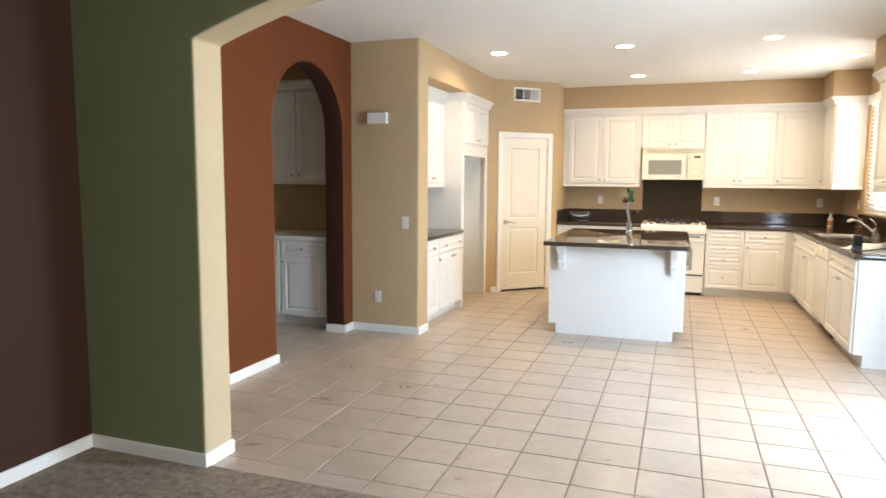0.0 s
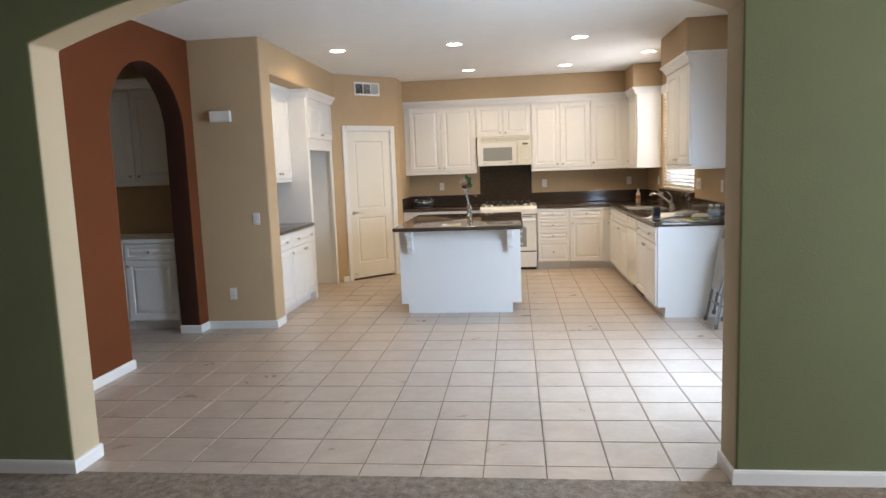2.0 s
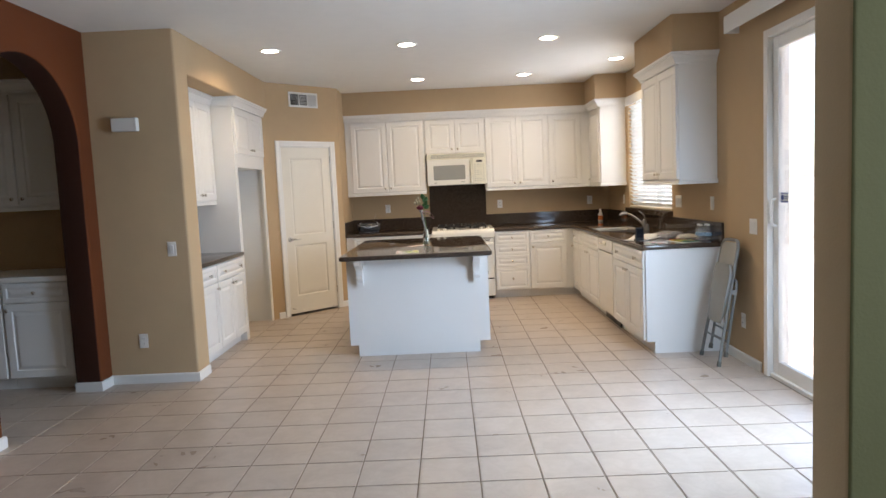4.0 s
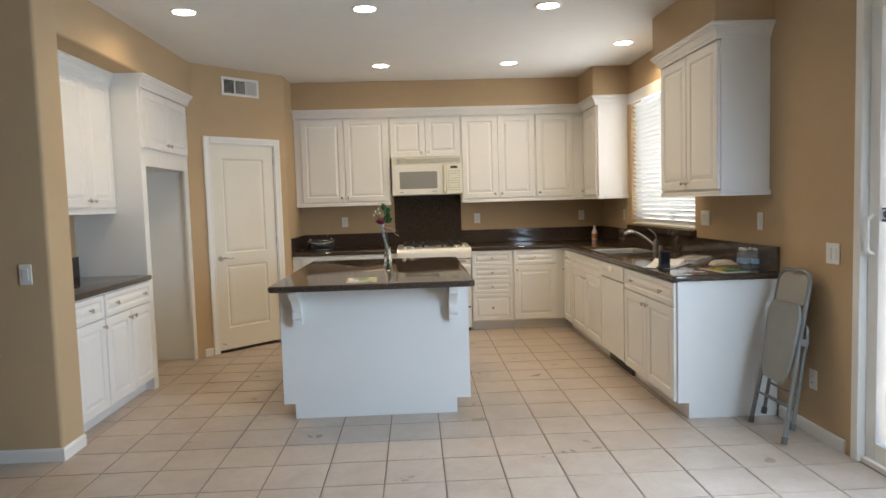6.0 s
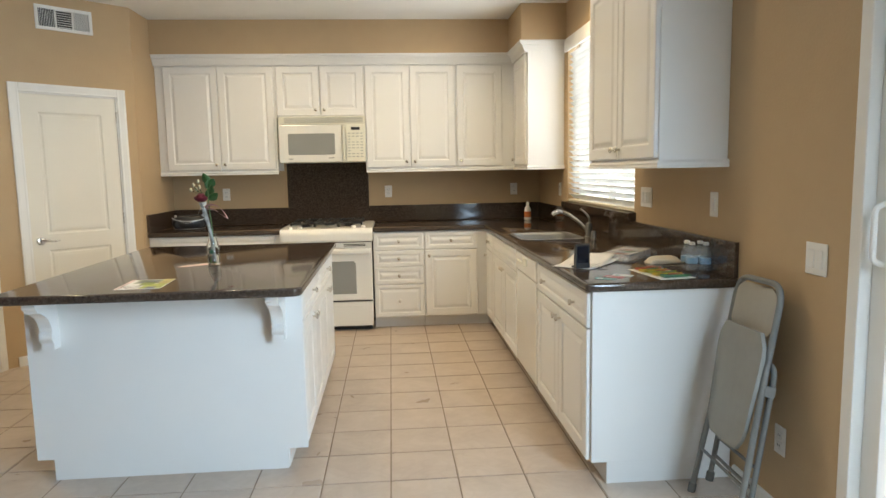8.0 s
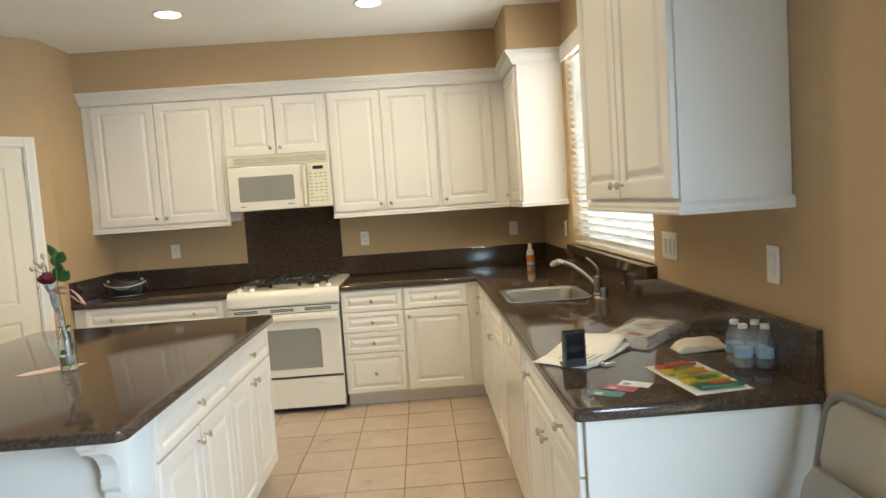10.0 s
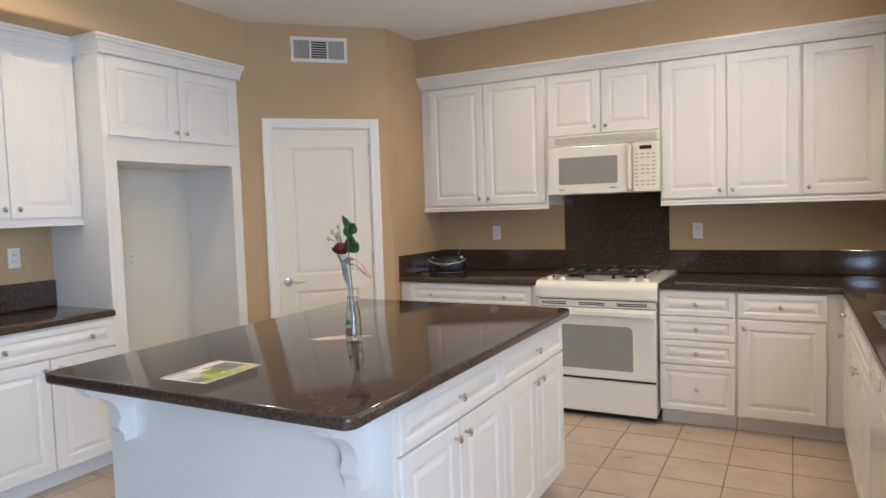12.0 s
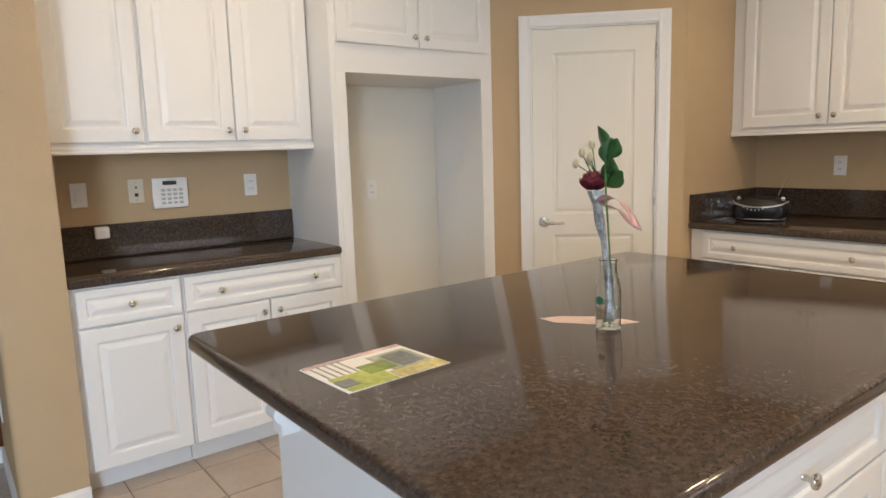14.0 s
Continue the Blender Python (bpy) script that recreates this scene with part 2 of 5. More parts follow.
def structure(name, bm, mat, label, smooth=False):
    return tagged(mesh_object(name, bm, mat, None, label, smooth), kind="structure", category=name.split("_")[0])


def thing(name, m, label, category, group="", kind=""):
    ob = new(name)
    ob.empty_display_size = 0.1
    ob.matrix_basis = m
    return tagged(ob, label, category, group, kind)


def box(bm, x0, y0, z0, x1, y1, z1, bevel=0.0, seg=2):
    made = bmesh.ops.create_cube(bm, size=1, matrix=Matrix.LocRotScale(((x0 + x1) / 2, (y0 + y1) / 2, (z0 + z1) / 2), None, (abs(x1 - x0), abs(y1 - y0), abs(z1 - z0))))
    if bevel:
        edges = list({e for v in made["verts"] for e in v.link_edges})
        bmesh.ops.bevel(bm, geom=edges, offset=bevel, segments=seg, affect="EDGES", profile=0.5)
    return bm


def boxes(*rows, bevel=0.0):
    bm = bmesh.new()
    for r in rows:
        box(bm, *r, bevel=bevel)
    return bm


def lathe(profile, seg=24, axis="z", bm=None, at=(0, 0, 0)):
    """Turn rows of (radius, height) about an axis."""
    bm = bm or bmesh.new()
    rings = []
    for r, h in profile:
        ring = []
        for k in range(seg):
            a = 2 * math.pi * k / seg
            u, v = r * math.cos(a), r * math.sin(a)
            p = {"z": (u, v, h), "y": (u, h, v), "x": (h, u, v)}[axis]
            ring.append(bm.verts.new((p[0] + at[0], p[1] + at[1], p[2] + at[2])))
        rings.append(ring)
    for a, b in zip(rings, rings[1:]):
        for k in range(seg):
            bm.faces.new((a[k], a[(k + 1) % seg], b[(k + 1) % seg], b[k]))
    for ring in (rings[0], rings[-1]):
        bm.faces.new(ring)
    return bm


def tube(points, radius, seg=10, bm=None, closed=False):
    """A round bar along points; radius may be a list."""
    bm = bm or bmesh.new()
    pts = [Vector(p) for p in points]
    n = len(pts)
    rings, side = [], None
    for i, p in enumerate(pts):
        a = pts[i - 1] if i or closed else p
        b = pts[(i + 1) % n] if i < n - 1 or closed else p
        way = (b - a).normalized()
        if side is None:
            side = way.orthogonal().normalized()
        side = (side - way * side.dot(way)).normalized()
        up = way.cross(side)
        r = radius[i] if isinstance(radius, (list, tuple)) else radius
        rings.append([bm.verts.new(p + (side * math.cos(2 * math.pi * k / seg) + up * math.sin(2 * math.pi * k / seg)) * r) for k in range(seg)])
    pairs = list(zip(rings, rings[1:])) + ([(rings[-1], rings[0])] if closed else [])
    for a, b in pairs:
        for k in range(seg):
            bm.faces.new((a[k], a[(k + 1) % seg], b[(k + 1) % seg], b[k]))
    if not closed:
        bm.faces.new(rings[0])
        bm.faces.new(rings[-1])
    return bm


def rounded(points, r=0.03, n=5):
    """Points of a line with its corners rounded."""
    pts = [Vector(p) for p in points]
    out = [pts[0]]
    for a, b, c in zip(pts, pts[1:], pts[2:]):
        d1, d2 = (a - b), (c - b)
        k = min(r, d1.length / 2.1, d2.length / 2.1)
        p, q = b + d1.normalized() * k, b + d2.normalized() * k
        for i in range(n + 1):
            t = i / n
            out.append(p * (1 - t) ** 2 + b * 2 * t * (1 - t) + q * t * t)
    return out + [pts[-1]]


def prism(outline, depth, axis="y", at=0.0, bm=None):
    """Extrude a plane outline (u, v): axis y takes (x, z), axis x takes (y, z), axis z takes (x, y)."""
    bm = bm or bmesh.new()

    def place(u, v, d):
        return {"y": (u, d, v), "x": (d, u, v), "z": (u, v, d)}[axis]

    a = [bm.verts.new(place(u, v, at)) for u, v in outline]
    b = [bm.verts.new(place(u, v, at + depth)) for u, v in outline]
    bm.faces.new(a)
    bm.faces.new(b)
    for k in range(len(a)):
        j = (k + 1) % len(a)
        bm.faces.new((a[k], a[j], b[j], b[k]))
    return bm


def sweep(path, profile, bm=None):
    """Sweep a profile of (outward, up) along a level line of (x, y); outward is to the right of the way."""
    bm = bm or bmesh.new()
    pts = [Vector(p) for p in path]
    rings = []
    for i, p in enumerate(pts):
        d0 = (p - pts[i - 1]).normalized() if i else None
        d1 = (pts[i + 1] - p).normalized() if i < len(pts) - 1 else None
        n0 = Vector((d0.y, -d0.x)) if d0 else None
        n1 = Vector((d1.y, -d1.x)) if d1 else None
        if n0 and n1:
            n = (n0 + n1)
            n = n / n.length_squared * 2
        else:
            n = n0 or n1
        rings.append([bm.verts.new((p.x + n.x * o, p.y + n.y * o, z)) for o, z in profile])
    k = len(profile)
    for a, b in zip(rings, rings[1:]):
        for i in range(k):
            bm.faces.new((a[i], a[(i + 1) % k], b[(i + 1) % k], b[i]))
    bm.faces.new(rings[0])
    bm.faces.new(rings[-1])
    return bm


def slab(cells, z0, z1, bevel=0.012, seg=4, corners=()):
    """A flat slab from rectangles (x0, y0, x1, y1) that share whole edges, with rounded rims."""
    bm = bmesh.new()
    spots = {}

    def v(x, y):
        key = (round(x, 4), round(y, 4))
        if key not in spots:
            spots[key] = bm.verts.new((x, y, z0))
        return spots[key]

    for x0, y0, x1, y1 in cells:
        bm.faces.new((v(x0, y0), v(x1, y0), v(x1, y1), v(x0, y1)))
    got = bmesh.ops.extrude_face_region(bm, geom=bm.faces[:])
    for w in got["geom"]:
        if isinstance(w, bmesh.types.BMVert):
            w.co.z = z1
    bmesh.ops.recalc_face_normals(bm, faces=bm.faces)
    for x, y, r in corners:
        upright = [e for e in bm.edges if all(abs(w.co.x - x) < 1e-4 and abs(w.co.y - y) < 1e-4 for w in e.verts)]
        bmesh.ops.bevel(bm, geom=upright, offset=r, segments=6, affect="EDGES", profile=0.5)
    edges = [e for e in bm.edges if len(e.link_faces) == 2 and e.calc_face_angle(0) > 1.0 and not e.is_boundary]
    bmesh.ops.bevel(bm, geom=edges, offset=bevel, segments=seg, affect="EDGES", profile=0.5)
    return bm


FRONTS = {}


def panel_front(w, h, rail=0.062, thick=0.02):
    """A raised-panel front, its face towards -y, from (0, 0, 0) to (w, 0, h)."""
    key = (round(w, 3), round(h, 3), rail)
    if key in FRONTS:
        return FRONTS[key]
    r = min(rail, h * 0.24, w * 0.24)
    rows = [(0.0, thick), (0.0, 0.005), (0.0015, 0.0018), (0.005, 0.0), (r - 0.006, 0.0), (r, 0.002), (r + 0.004, 0.0085), (r + 0.012, 0.0085), (r + 0.03, 0.002), (r + 0.034, 0.001)]
    bm = bmesh.new()
    rings = [[bm.verts.new(p) for p in ((i, y, i), (w - i, y, i), (w - i, y, h - i), (i, y, h - i))] for i, y in rows]
    for a, b in zip(rings, rings[1:]):
        for k in range(4):
            bm.faces.new((a[k], a[(k + 1) % 4], b[(k + 1) % 4], b[k]))
    bm.faces.new(rings[0])
    bm.faces.new(rings[-1])
    bmesh.ops.recalc_face_normals(bm, faces=bm.faces)
    me = bpy.data.meshes.new("panel_front")
    bm.to_mesh(me)
    bm.free()
    me.materials.append(WHITE)
    FRONTS[key] = me
    return me


knob_bm = lathe([(0.006, 0.0), (0.0065, -0.004), (0.005, -0.010), (0.007, -0.015), (0.0145, -0.019), (0.0155, -0.023), (0.0135, -0.027), (0.006, -0.0295)], 14, "y")
for f in knob_bm.faces:
    f.smooth = True
KNOB = bpy.data.meshes.new("knob")
knob_bm.to_mesh(KNOB)
knob_bm.free()
KNOB.materials.append(NICKEL)


def shared(name, me, parent, m, label=""):
    ob = new(name, me)
    ob.parent = parent
    ob.matrix_basis = m
    if label:
        tagged(ob, label)
    return ob


def cabinet(name, m, w, depth, z0, z1, fronts, label, toe=0.0, group="", body=None, category="cabinet"):
    """A cabinet unit: its face towards -y at y = 0, its left end at x = 0. fronts: (kind, x, z, width, height, knobs)."""
    top = thing(name, m, label, category, group)
    bm = bmesh.new()
    if body:
        for row in body[1:]:
            part("panel", boxes(row, bevel=0.0015), WHITE, top)
        box(bm, *body[0], bevel=0.0015, seg=1)
    elif toe:
        box(bm, 0.0005, 0, toe, w - 0.0005, depth, z1, bevel=0.0015, seg=1)
        box(bm, 0.002, 0.07, 0, w - 0.002, depth, toe)
    else:
        box(bm, 0.0005, 0, z0, w - 0.0005, depth, z1, bevel=0.0015, seg=1)
    part("body", bm, WHITE, top)
    for kind, x, z, fw, fh, knobs in fronts:
        f = shared(kind, panel_front(fw, fh, 0.062 if kind == "door" else 0.036), top, pose(x, -0.021, z))
        for kx, kz in knobs:
            shared("knob", KNOB, f, pose(kx, 0, kz), "brushed nickel knob")
    return top


CROWN = [(-0.012, 0.0), (0.006, 0.0), (0.008, 0.016), (0.014, 0.022), (0.018, 0.034), (0.032, 0.055), (0.044, 0.062), (0.046, 0.074), (0.056, 0.078), (0.056, 0.094), (-0.012, 0.094)]
RAIL = [(-0.015, 0.0), (0.010, 0.0), (0.013, 0.006), (0.010, 0.014), (0.012, 0.024), (0.006, 0.036), (-0.015, 0.036)]


def at_height(profile, z):
    return [(o, z + u) for o, u in profile]


# ---- the house: walls, floor, ceiling ----
XR, YB, XL = 2.27, 10.91, -2.75
OPEN_L, OPEN_R, YF0, YF1 = -1.985, 1.275, 3.71, 3.93


def arch_line(x0, x1, z, rise, n=28):
    """Points of a low round arch from x0 to x1."""
    half, mid = (x1 - x0) / 2, (x0 + x1) / 2
    rad = (half * half + rise * rise) / (2 * rise)
    a = math.asin(half / rad)
    return [(mid + rad * math.sin(-a + 2 * a * k / n), z - (rad - rise) + rad * math.cos(-a + 2 * a * k / n)) for k in range(n + 1)]


def round_rim(bm, test, offset, seg=4):
    edges = [e for e in bm.edges if len(e.link_faces) == 2 and e.calc_face_angle(0) > 1.0 and test((e.verts[0].co + e.verts[1].co) / 2)]
    bmesh.ops.bevel(bm, geom=edges, offset=offset, segments=seg, affect="EDGES", profile=0.5)


# wide arched opening between the carpeted room and the kitchen
line = [(XL - 0.02, 0), (OPEN_L, 0)] + arch_line(OPEN_L, OPEN_R, 2.155, 0.295) + [(OPEN_R, 0), (5.2, 0), (5.2, CEIL), (XL - 0.02, CEIL)]
bm = prism(line, YF1 - YF0, "y", YF0)
bmesh.ops.recalc_face_normals(bm, faces=bm.faces)
round_rim(bm, lambda c: OPEN_L - 0.01 <= c.x <= OPEN_R + 0.01 and 0.01 < c.z < 2.6, 0.018)
bmesh.ops.recalc_face_normals(bm, faces=bm.faces)
for f in bm.faces:
    f.material_index = 1 if f.normal.y < -0.75 else 0
structure("wall_arched_opening", bm, (JAMB, OLIVE), "olive green wall with a wide cream arched opening", True)

# rust wall with a narrow round arch
AY0, AY1 = 5.505, 6.645
line = [(YF1, 0), (AY0, 0)] + arch_line(AY0, AY1, 1.93, 0.54, 26) + [(AY1, 0), (6.815, 0), (6.815, CEIL), (YF1, CEIL)]
bm = prism(line, -0.20, "x", XL)
bmesh.ops.recalc_face_normals(bm, faces=bm.faces)
round_rim(bm, lambda c: AY0 - 0.01 <= c.y <= AY1 + 0.01 and 0.01 < c.z < 2.6, 0.015)
bmesh.ops.recalc_face_normals(bm, faces=bm.faces)
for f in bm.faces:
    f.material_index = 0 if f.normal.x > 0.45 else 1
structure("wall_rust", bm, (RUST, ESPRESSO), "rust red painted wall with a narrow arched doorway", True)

structure("wall_living_left", boxes((XL - 0.15, -3.2, 0, XL, YF0, CEIL)), BROWN, "dark brown painted side wall")
structure("wall_living_back", boxes((XL - 0.15, -3.35, 0, 5.2, -3.2, CEIL)), OLIVE, "olive green painted wall")
# side wall of the carpeted room; its window opening is added, out of view, for light
LW = (0.75, 2.95, 0.8, 2.2)
structure("wall_living_right", boxes((5.0, -3.2, 0, 5.2, LW[0], CEIL), (5.0, LW[1], 0, 5.2, YF0, CEIL), (5.0, LW[0], 0, 5.2, LW[1], LW[2]), (5.0, LW[0], LW[3], 5.2, LW[1], CEIL)), OLIVE, "olive green painted wall with an unseen opening added for fill light")

# column beside the pantry cabinets
bm = boxes((XL - 0.2, 6.815, 0, -2.05, 7.055, CEIL))
round_rim(bm, lambda c: c.x > -2.06 and 0.01 < c.z < 2.7 and c.y < 6.9, 0.02)
structure("wall_column", bm, BEIGE, "beige painted wall end with a rounded corner", True)
bm = boxes((-2.64, 7.055, 2.46, -2.05, 9.375, CEIL))
round_rim(bm, lambda c: c.x > -2.06 and c.z < 2.5, 0.018)
structure("wall_header", bm, BEIGE, "beige painted soffit above the pantry cabinets", True)
structure("wall_left", boxes((-2.78, 7.055, 0, -2.64, YB + 0.15, CEIL)), BEIGE, "beige painted wall behind the pantry cabinets")
structure("wall_back", boxes((-2.64, YB, 0, XR + 0.2, YB + 0.15, CEIL)), BEIGE, "beige painted kitchen back wall")

# wall at 45 degrees with the pantry door
S = math.sqrt(0.5)
WX, WY = -2.05, 9.37
SKEW = pose(WX, WY, 0, 0, 0, 45)
D0, D1, DH = 0.15, 0.868, 2.045
bm = boxes((-0.10, 0, 0, D0, 0.12, CEIL), (D1, 0, 0, 1.02, 0.12, CEIL), (D0, 0, DH, D1, 0.12, CEIL))
bmesh.ops.transform(bm, matrix=SKEW, verts=bm.verts)
structure("wall_angled", bm, BEIGE, "beige painted angled wall with a pantry doorway")
structure("wall_short", boxes((-1.45, 10.085, 0, -1.332, YB, CEIL)), BEIGE, "short beige wall beside the counter")

# right wall with the sliding door and the kitchen window
SY0, SY1, SZ = 4.52, 6.35, 2.44
WY0, WY1, WZ0, WZ1 = 8.30, 9.86, 1.125, 2.46
structure("wall_right", boxes((XR, YF1, 0, XR + 0.16, SY0, CEIL), (XR, SY0, SZ, XR + 0.16, SY1, CEIL), (XR, SY1, 0, XR + 0.16, WY0, CEIL),
                              (XR, WY0, 0, XR + 0.16, WY1, WZ0), (XR, WY0, WZ1, XR + 0.16, WY1, CEIL), (XR, WY1, 0, XR + 0.16, YB, CEIL)), BEIGE, "beige painted wall with a window and a sliding door")
# soffits over the wall cabinets
SB = 2.475
structure("soffit_back", boxes((-1.332, 10.515, SB, XR, YB, CEIL)), BEIGE, "beige soffit above the wall cabinets")
bm = boxes((1.885, 9.925, SB, XR, 10.515, CEIL))
round_rim(bm, lambda c: c.x < 1.90 and c.y < 9.95 and c.z < 2.7, 0.015)
structure("soffit_corner", bm, BEIGE, "beige soffit above the corner cabinet", True)
bm = boxes((1.885, 7.125, SB, XR, 8.19, CEIL))
round_rim(bm, lambda c: c.x < 1.90 and c.z < 2.7 and c.z > 2.5, 0.015)
structure("soffit_right", bm, BEIGE, "beige soffit above the single wall cabinet", True)

# pantry passage behind the rust wall
structure("wall_passage", boxes((-4.75, 4.0, 0, -4.6, 7.5, CEIL), (-4.6, 7.36, 0, -2.78, 7.5, CEIL), (-4.6, 4.0, 0, -2.95, 4.15, CEIL)), BEIGE, "beige painted walls of the passage")
structure("ceiling", boxes((-4.75, -3.35, CEIL, 5.2, YF1, CEIL + 0.2), (-4.75, YF1, CEIL, XR + 0.16, YB + 0.15, CEIL + 0.2)), CEILING, "white painted ceiling")
structure("floor_carpet", boxes((XL - 0.15, -3.35, -0.15, 5.2, YF0 + 0.02, 0.004)), CARPET, "beige cut-pile carpet")
floor = structure("floor_tile", boxes((-4.75, YF0 + 0.02, -0.15, XR + 0.16, YB + 0.15, -0.004)), GROUT, "square beige ceramic floor tiles with brown grout")

# baseboards
BASE = [(0, 0), (0.013, 0), (0.013, 0.060), (0.009, 0.070), (0, 0.074)]


def baseboard(path):
    structure("baseboard", sweep(path, BASE), TRIM, "white painted baseboard")


baseboard([(XL, -3.2), (XL, YF0), (OPEN_L, YF0), (OPEN_L, YF1)])
baseboard([(OPEN_R, YF1), (OPEN_R, YF0), (5.0, YF0)])
baseboard([(XL, YF1), (XL, AY0), (XL - 0.2, AY0)])
baseboard([(XL - 0.2, AY1), (XL, AY1), (XL, 6.815), (-2.05, 6.815), (-2.05, 7.055)])
baseboard([(XR, SY1 + 0.05), (XR, 7.03)][::-1])
d0, d1 = SKEW @ Vector((D0 - 0.065, 0, 0)), SKEW @ Vector((D1 + 0.065, 0, 0))
baseboard([(-2.05, 9.37), (d0.x, d0.y)])
baseboard([(d1.x, d1.y), (-1.332, 10.09), (-1.332, 10.165)])

# ---- kitchen cabinets ----
BH, TOE = 0.874, 0.10
DRZ, DRH, DOZ, DOH = 0.712, 0.152, 0.108, 0.596


def drawer(x, w, knobs=1, z=DRZ, h=DRH):
    spots = [(w / 2, h / 2)] if knobs == 1 else [(w * 0.2, h / 2), (w * 0.8, h / 2)] if knobs == 2 else []
    return ("drawer_front", x, z, w, h, spots)


def door(x, w, side, z=DOZ, h=DOH, low=False):
    kx = w - 0.035 if side == "r" else 0.035
    return ("door", x, z, w, h, [(kx, 0.05 if low else h - 0.05)])


LOWER, UPPER = "base cabinets", "wall cabinets"
YC = 10.17
FACE_B = lambda x: pose(x, YC, 0)
cabinet("base_cabinet", FACE_B(-1.325), 1.118, 0.73, 0, BH, [drawer(0.085, 0.985, 2), door(0.085, 0.49, "r"), door(0.58, 0.49, "l")], "white raised-panel base cabinet beside the range", TOE, LOWER)
cabinet("drawer_base_cabinet", FACE_B(0.596), 0.452, 0.73, 0, BH, [drawer(0.006, 0.44, 1), drawer(0.006, 0.44, 1, 0.560, 0.147), drawer(0.006, 0.44, 1, 0.405, 0.150), drawer(0.006, 0.44, 1, 0.108, 0.291)], "white four-drawer base cabinet beside the range", TOE, LOWER)
cabinet("base_cabinet", FACE_B(1.048), 0.577, 0.73, 0, BH, [drawer(0.01, 0.465), door(0.01, 0.465, "l")], "white base cabinet with one drawer and door", TOE, LOWER)
XC = 1.625
FACE_R = lambda y: pose(XC, y, 0, 0, 0, -90)
cabinet("base_cabinet", FACE_R(10.17), 0.40, 0.64, 0, BH, [drawer(0.05, 0.34), door(0.05, 0.34, "l")], "white corner base cabinet beside the sink", TOE, LOWER)
SINKCAB = [(0, 0, TOE, 1.068, 0.64, 0.66), (0, 0, 0.66, 1.068, 0.03, BH), (0, 0.07, 0, 1.068, 0.64, TOE), (0, 0.60, 0.66, 1.068, 0.64, BH)]
cabinet("sink_base_cabinet", FACE_R(9.77), 1.07, 0.64, 0, BH, [drawer(0.01, 1.05, 0), door(0.01, 0.52, "r"), door(0.54, 0.52, "l")], "white sink base cabinet with a false drawer front", TOE, LOWER, SINKCAB)
cabinet("base_cabinet", FACE_R(8.07), 1.01, 0.64, 0, BH, [drawer(0.015, 0.975, 2), door(0.015, 0.485, "r"), door(0.505, 0.485, "l")], "white end base cabinet beside the dishwasher", TOE, LOWER)

# wall cabinets
UZ0, UZ1, UH = 1.43, 2.40, 0.93
YU = 10.59
FACE_U = lambda x: pose(x, YU, 0)
cabinet("wall_cabinet", FACE_U(-1.33), 1.065, 0.318, UZ0, UZ1, [door(0.075, 0.475, "r", 1.445, UH, True), door(0.556, 0.49, "l", 1.445, UH, True)], "white two-door wall cabinet with raised panels", 0, UPPER)
cabinet("wall_cabinet", FACE_U(-0.265), 0.808, 0.318, 1.92, UZ1, [door(0.012, 0.388, "r", 1.93, 0.445, True), door(0.408, 0.388, "l", 1.93, 0.445, True)], "short white wall cabinet above the microwave", 0, UPPER)
cabinet("wall_cabinet", FACE_U(0.543), 0.852, 0.318, UZ0, UZ1, [door(0.012, 0.405, "r", 1.445, UH, True), door(0.425, 0.415, "l", 1.445, UH, True)], "white two-door wall cabinet with raised panels", 0, UPPER)
cabinet("wall_cabinet", FACE_U(1.395), 0.558, 0.318, UZ0, UZ1, [door(0.01, 0.425, "l", 1.445, UH, True)], "white single-door wall cabinet with a raised panel", 0, UPPER)
structure("trim_toe", boxes((1.626, 10.242, 0, 1.70, 10.26, 0.1)), WHITE, "white toe board in the cabinet corner")
XU = 1.952
FACE_S = lambda y: pose(XU, y, 0, 0, 0, -90)
cabinet("corner_wall_cabinet", FACE_S(10.588), 0.618, 0.316, UZ0, UZ1, [door(0.08, 0.50, "l", 1.445, UH, True)], "white corner wall cabinet beside the window", 0, UPPER)
cabinet("wall_cabinet", FACE_S(8.15), 0.98, 0.316, UZ0, UZ1, [door(0.012, 0.474, "r", 1.445, UH, True), door(0.494, 0.474, "l", 1.445, UH, True)], "white two-door wall cabinet beside the window", 0, UPPER)
CZ = 2.383
structure("trim_crown", sweep([(-1.33, YU - 0.021), (XU - 0.021, YU - 0.021), (XU - 0.021, 9.97), (XR, 9.97)], at_height(CROWN, CZ)), WHITE, "white crown moulding on the wall cabinets")
structure("trim_crown", sweep([(XR, 8.15), (XU - 0.021, 8.15), (XU - 0.021, 7.17), (XR, 7.17)], at_height(CROWN, CZ)), WHITE, "white crown moulding on the wall cabinet")
structure("trim_rail", sweep([(-1.33, YU), (-0.267, YU)], at_height(RAIL, 1.398)), WHITE, "white light rail under the wall cabinets")
structure("trim_rail", sweep([(0.545, YU), (XU, YU), (XU, 9.97), (XR, 9.97)], at_height(RAIL, 1.398)), WHITE, "white light rail under the wall cabinets")
structure("trim_rail", sweep([(XR, 8.15), (XU, 8.15), (XU, 7.17), (XR, 7.17)], at_height(RAIL, 1.398)), WHITE, "white light rail under the wall cabinet")

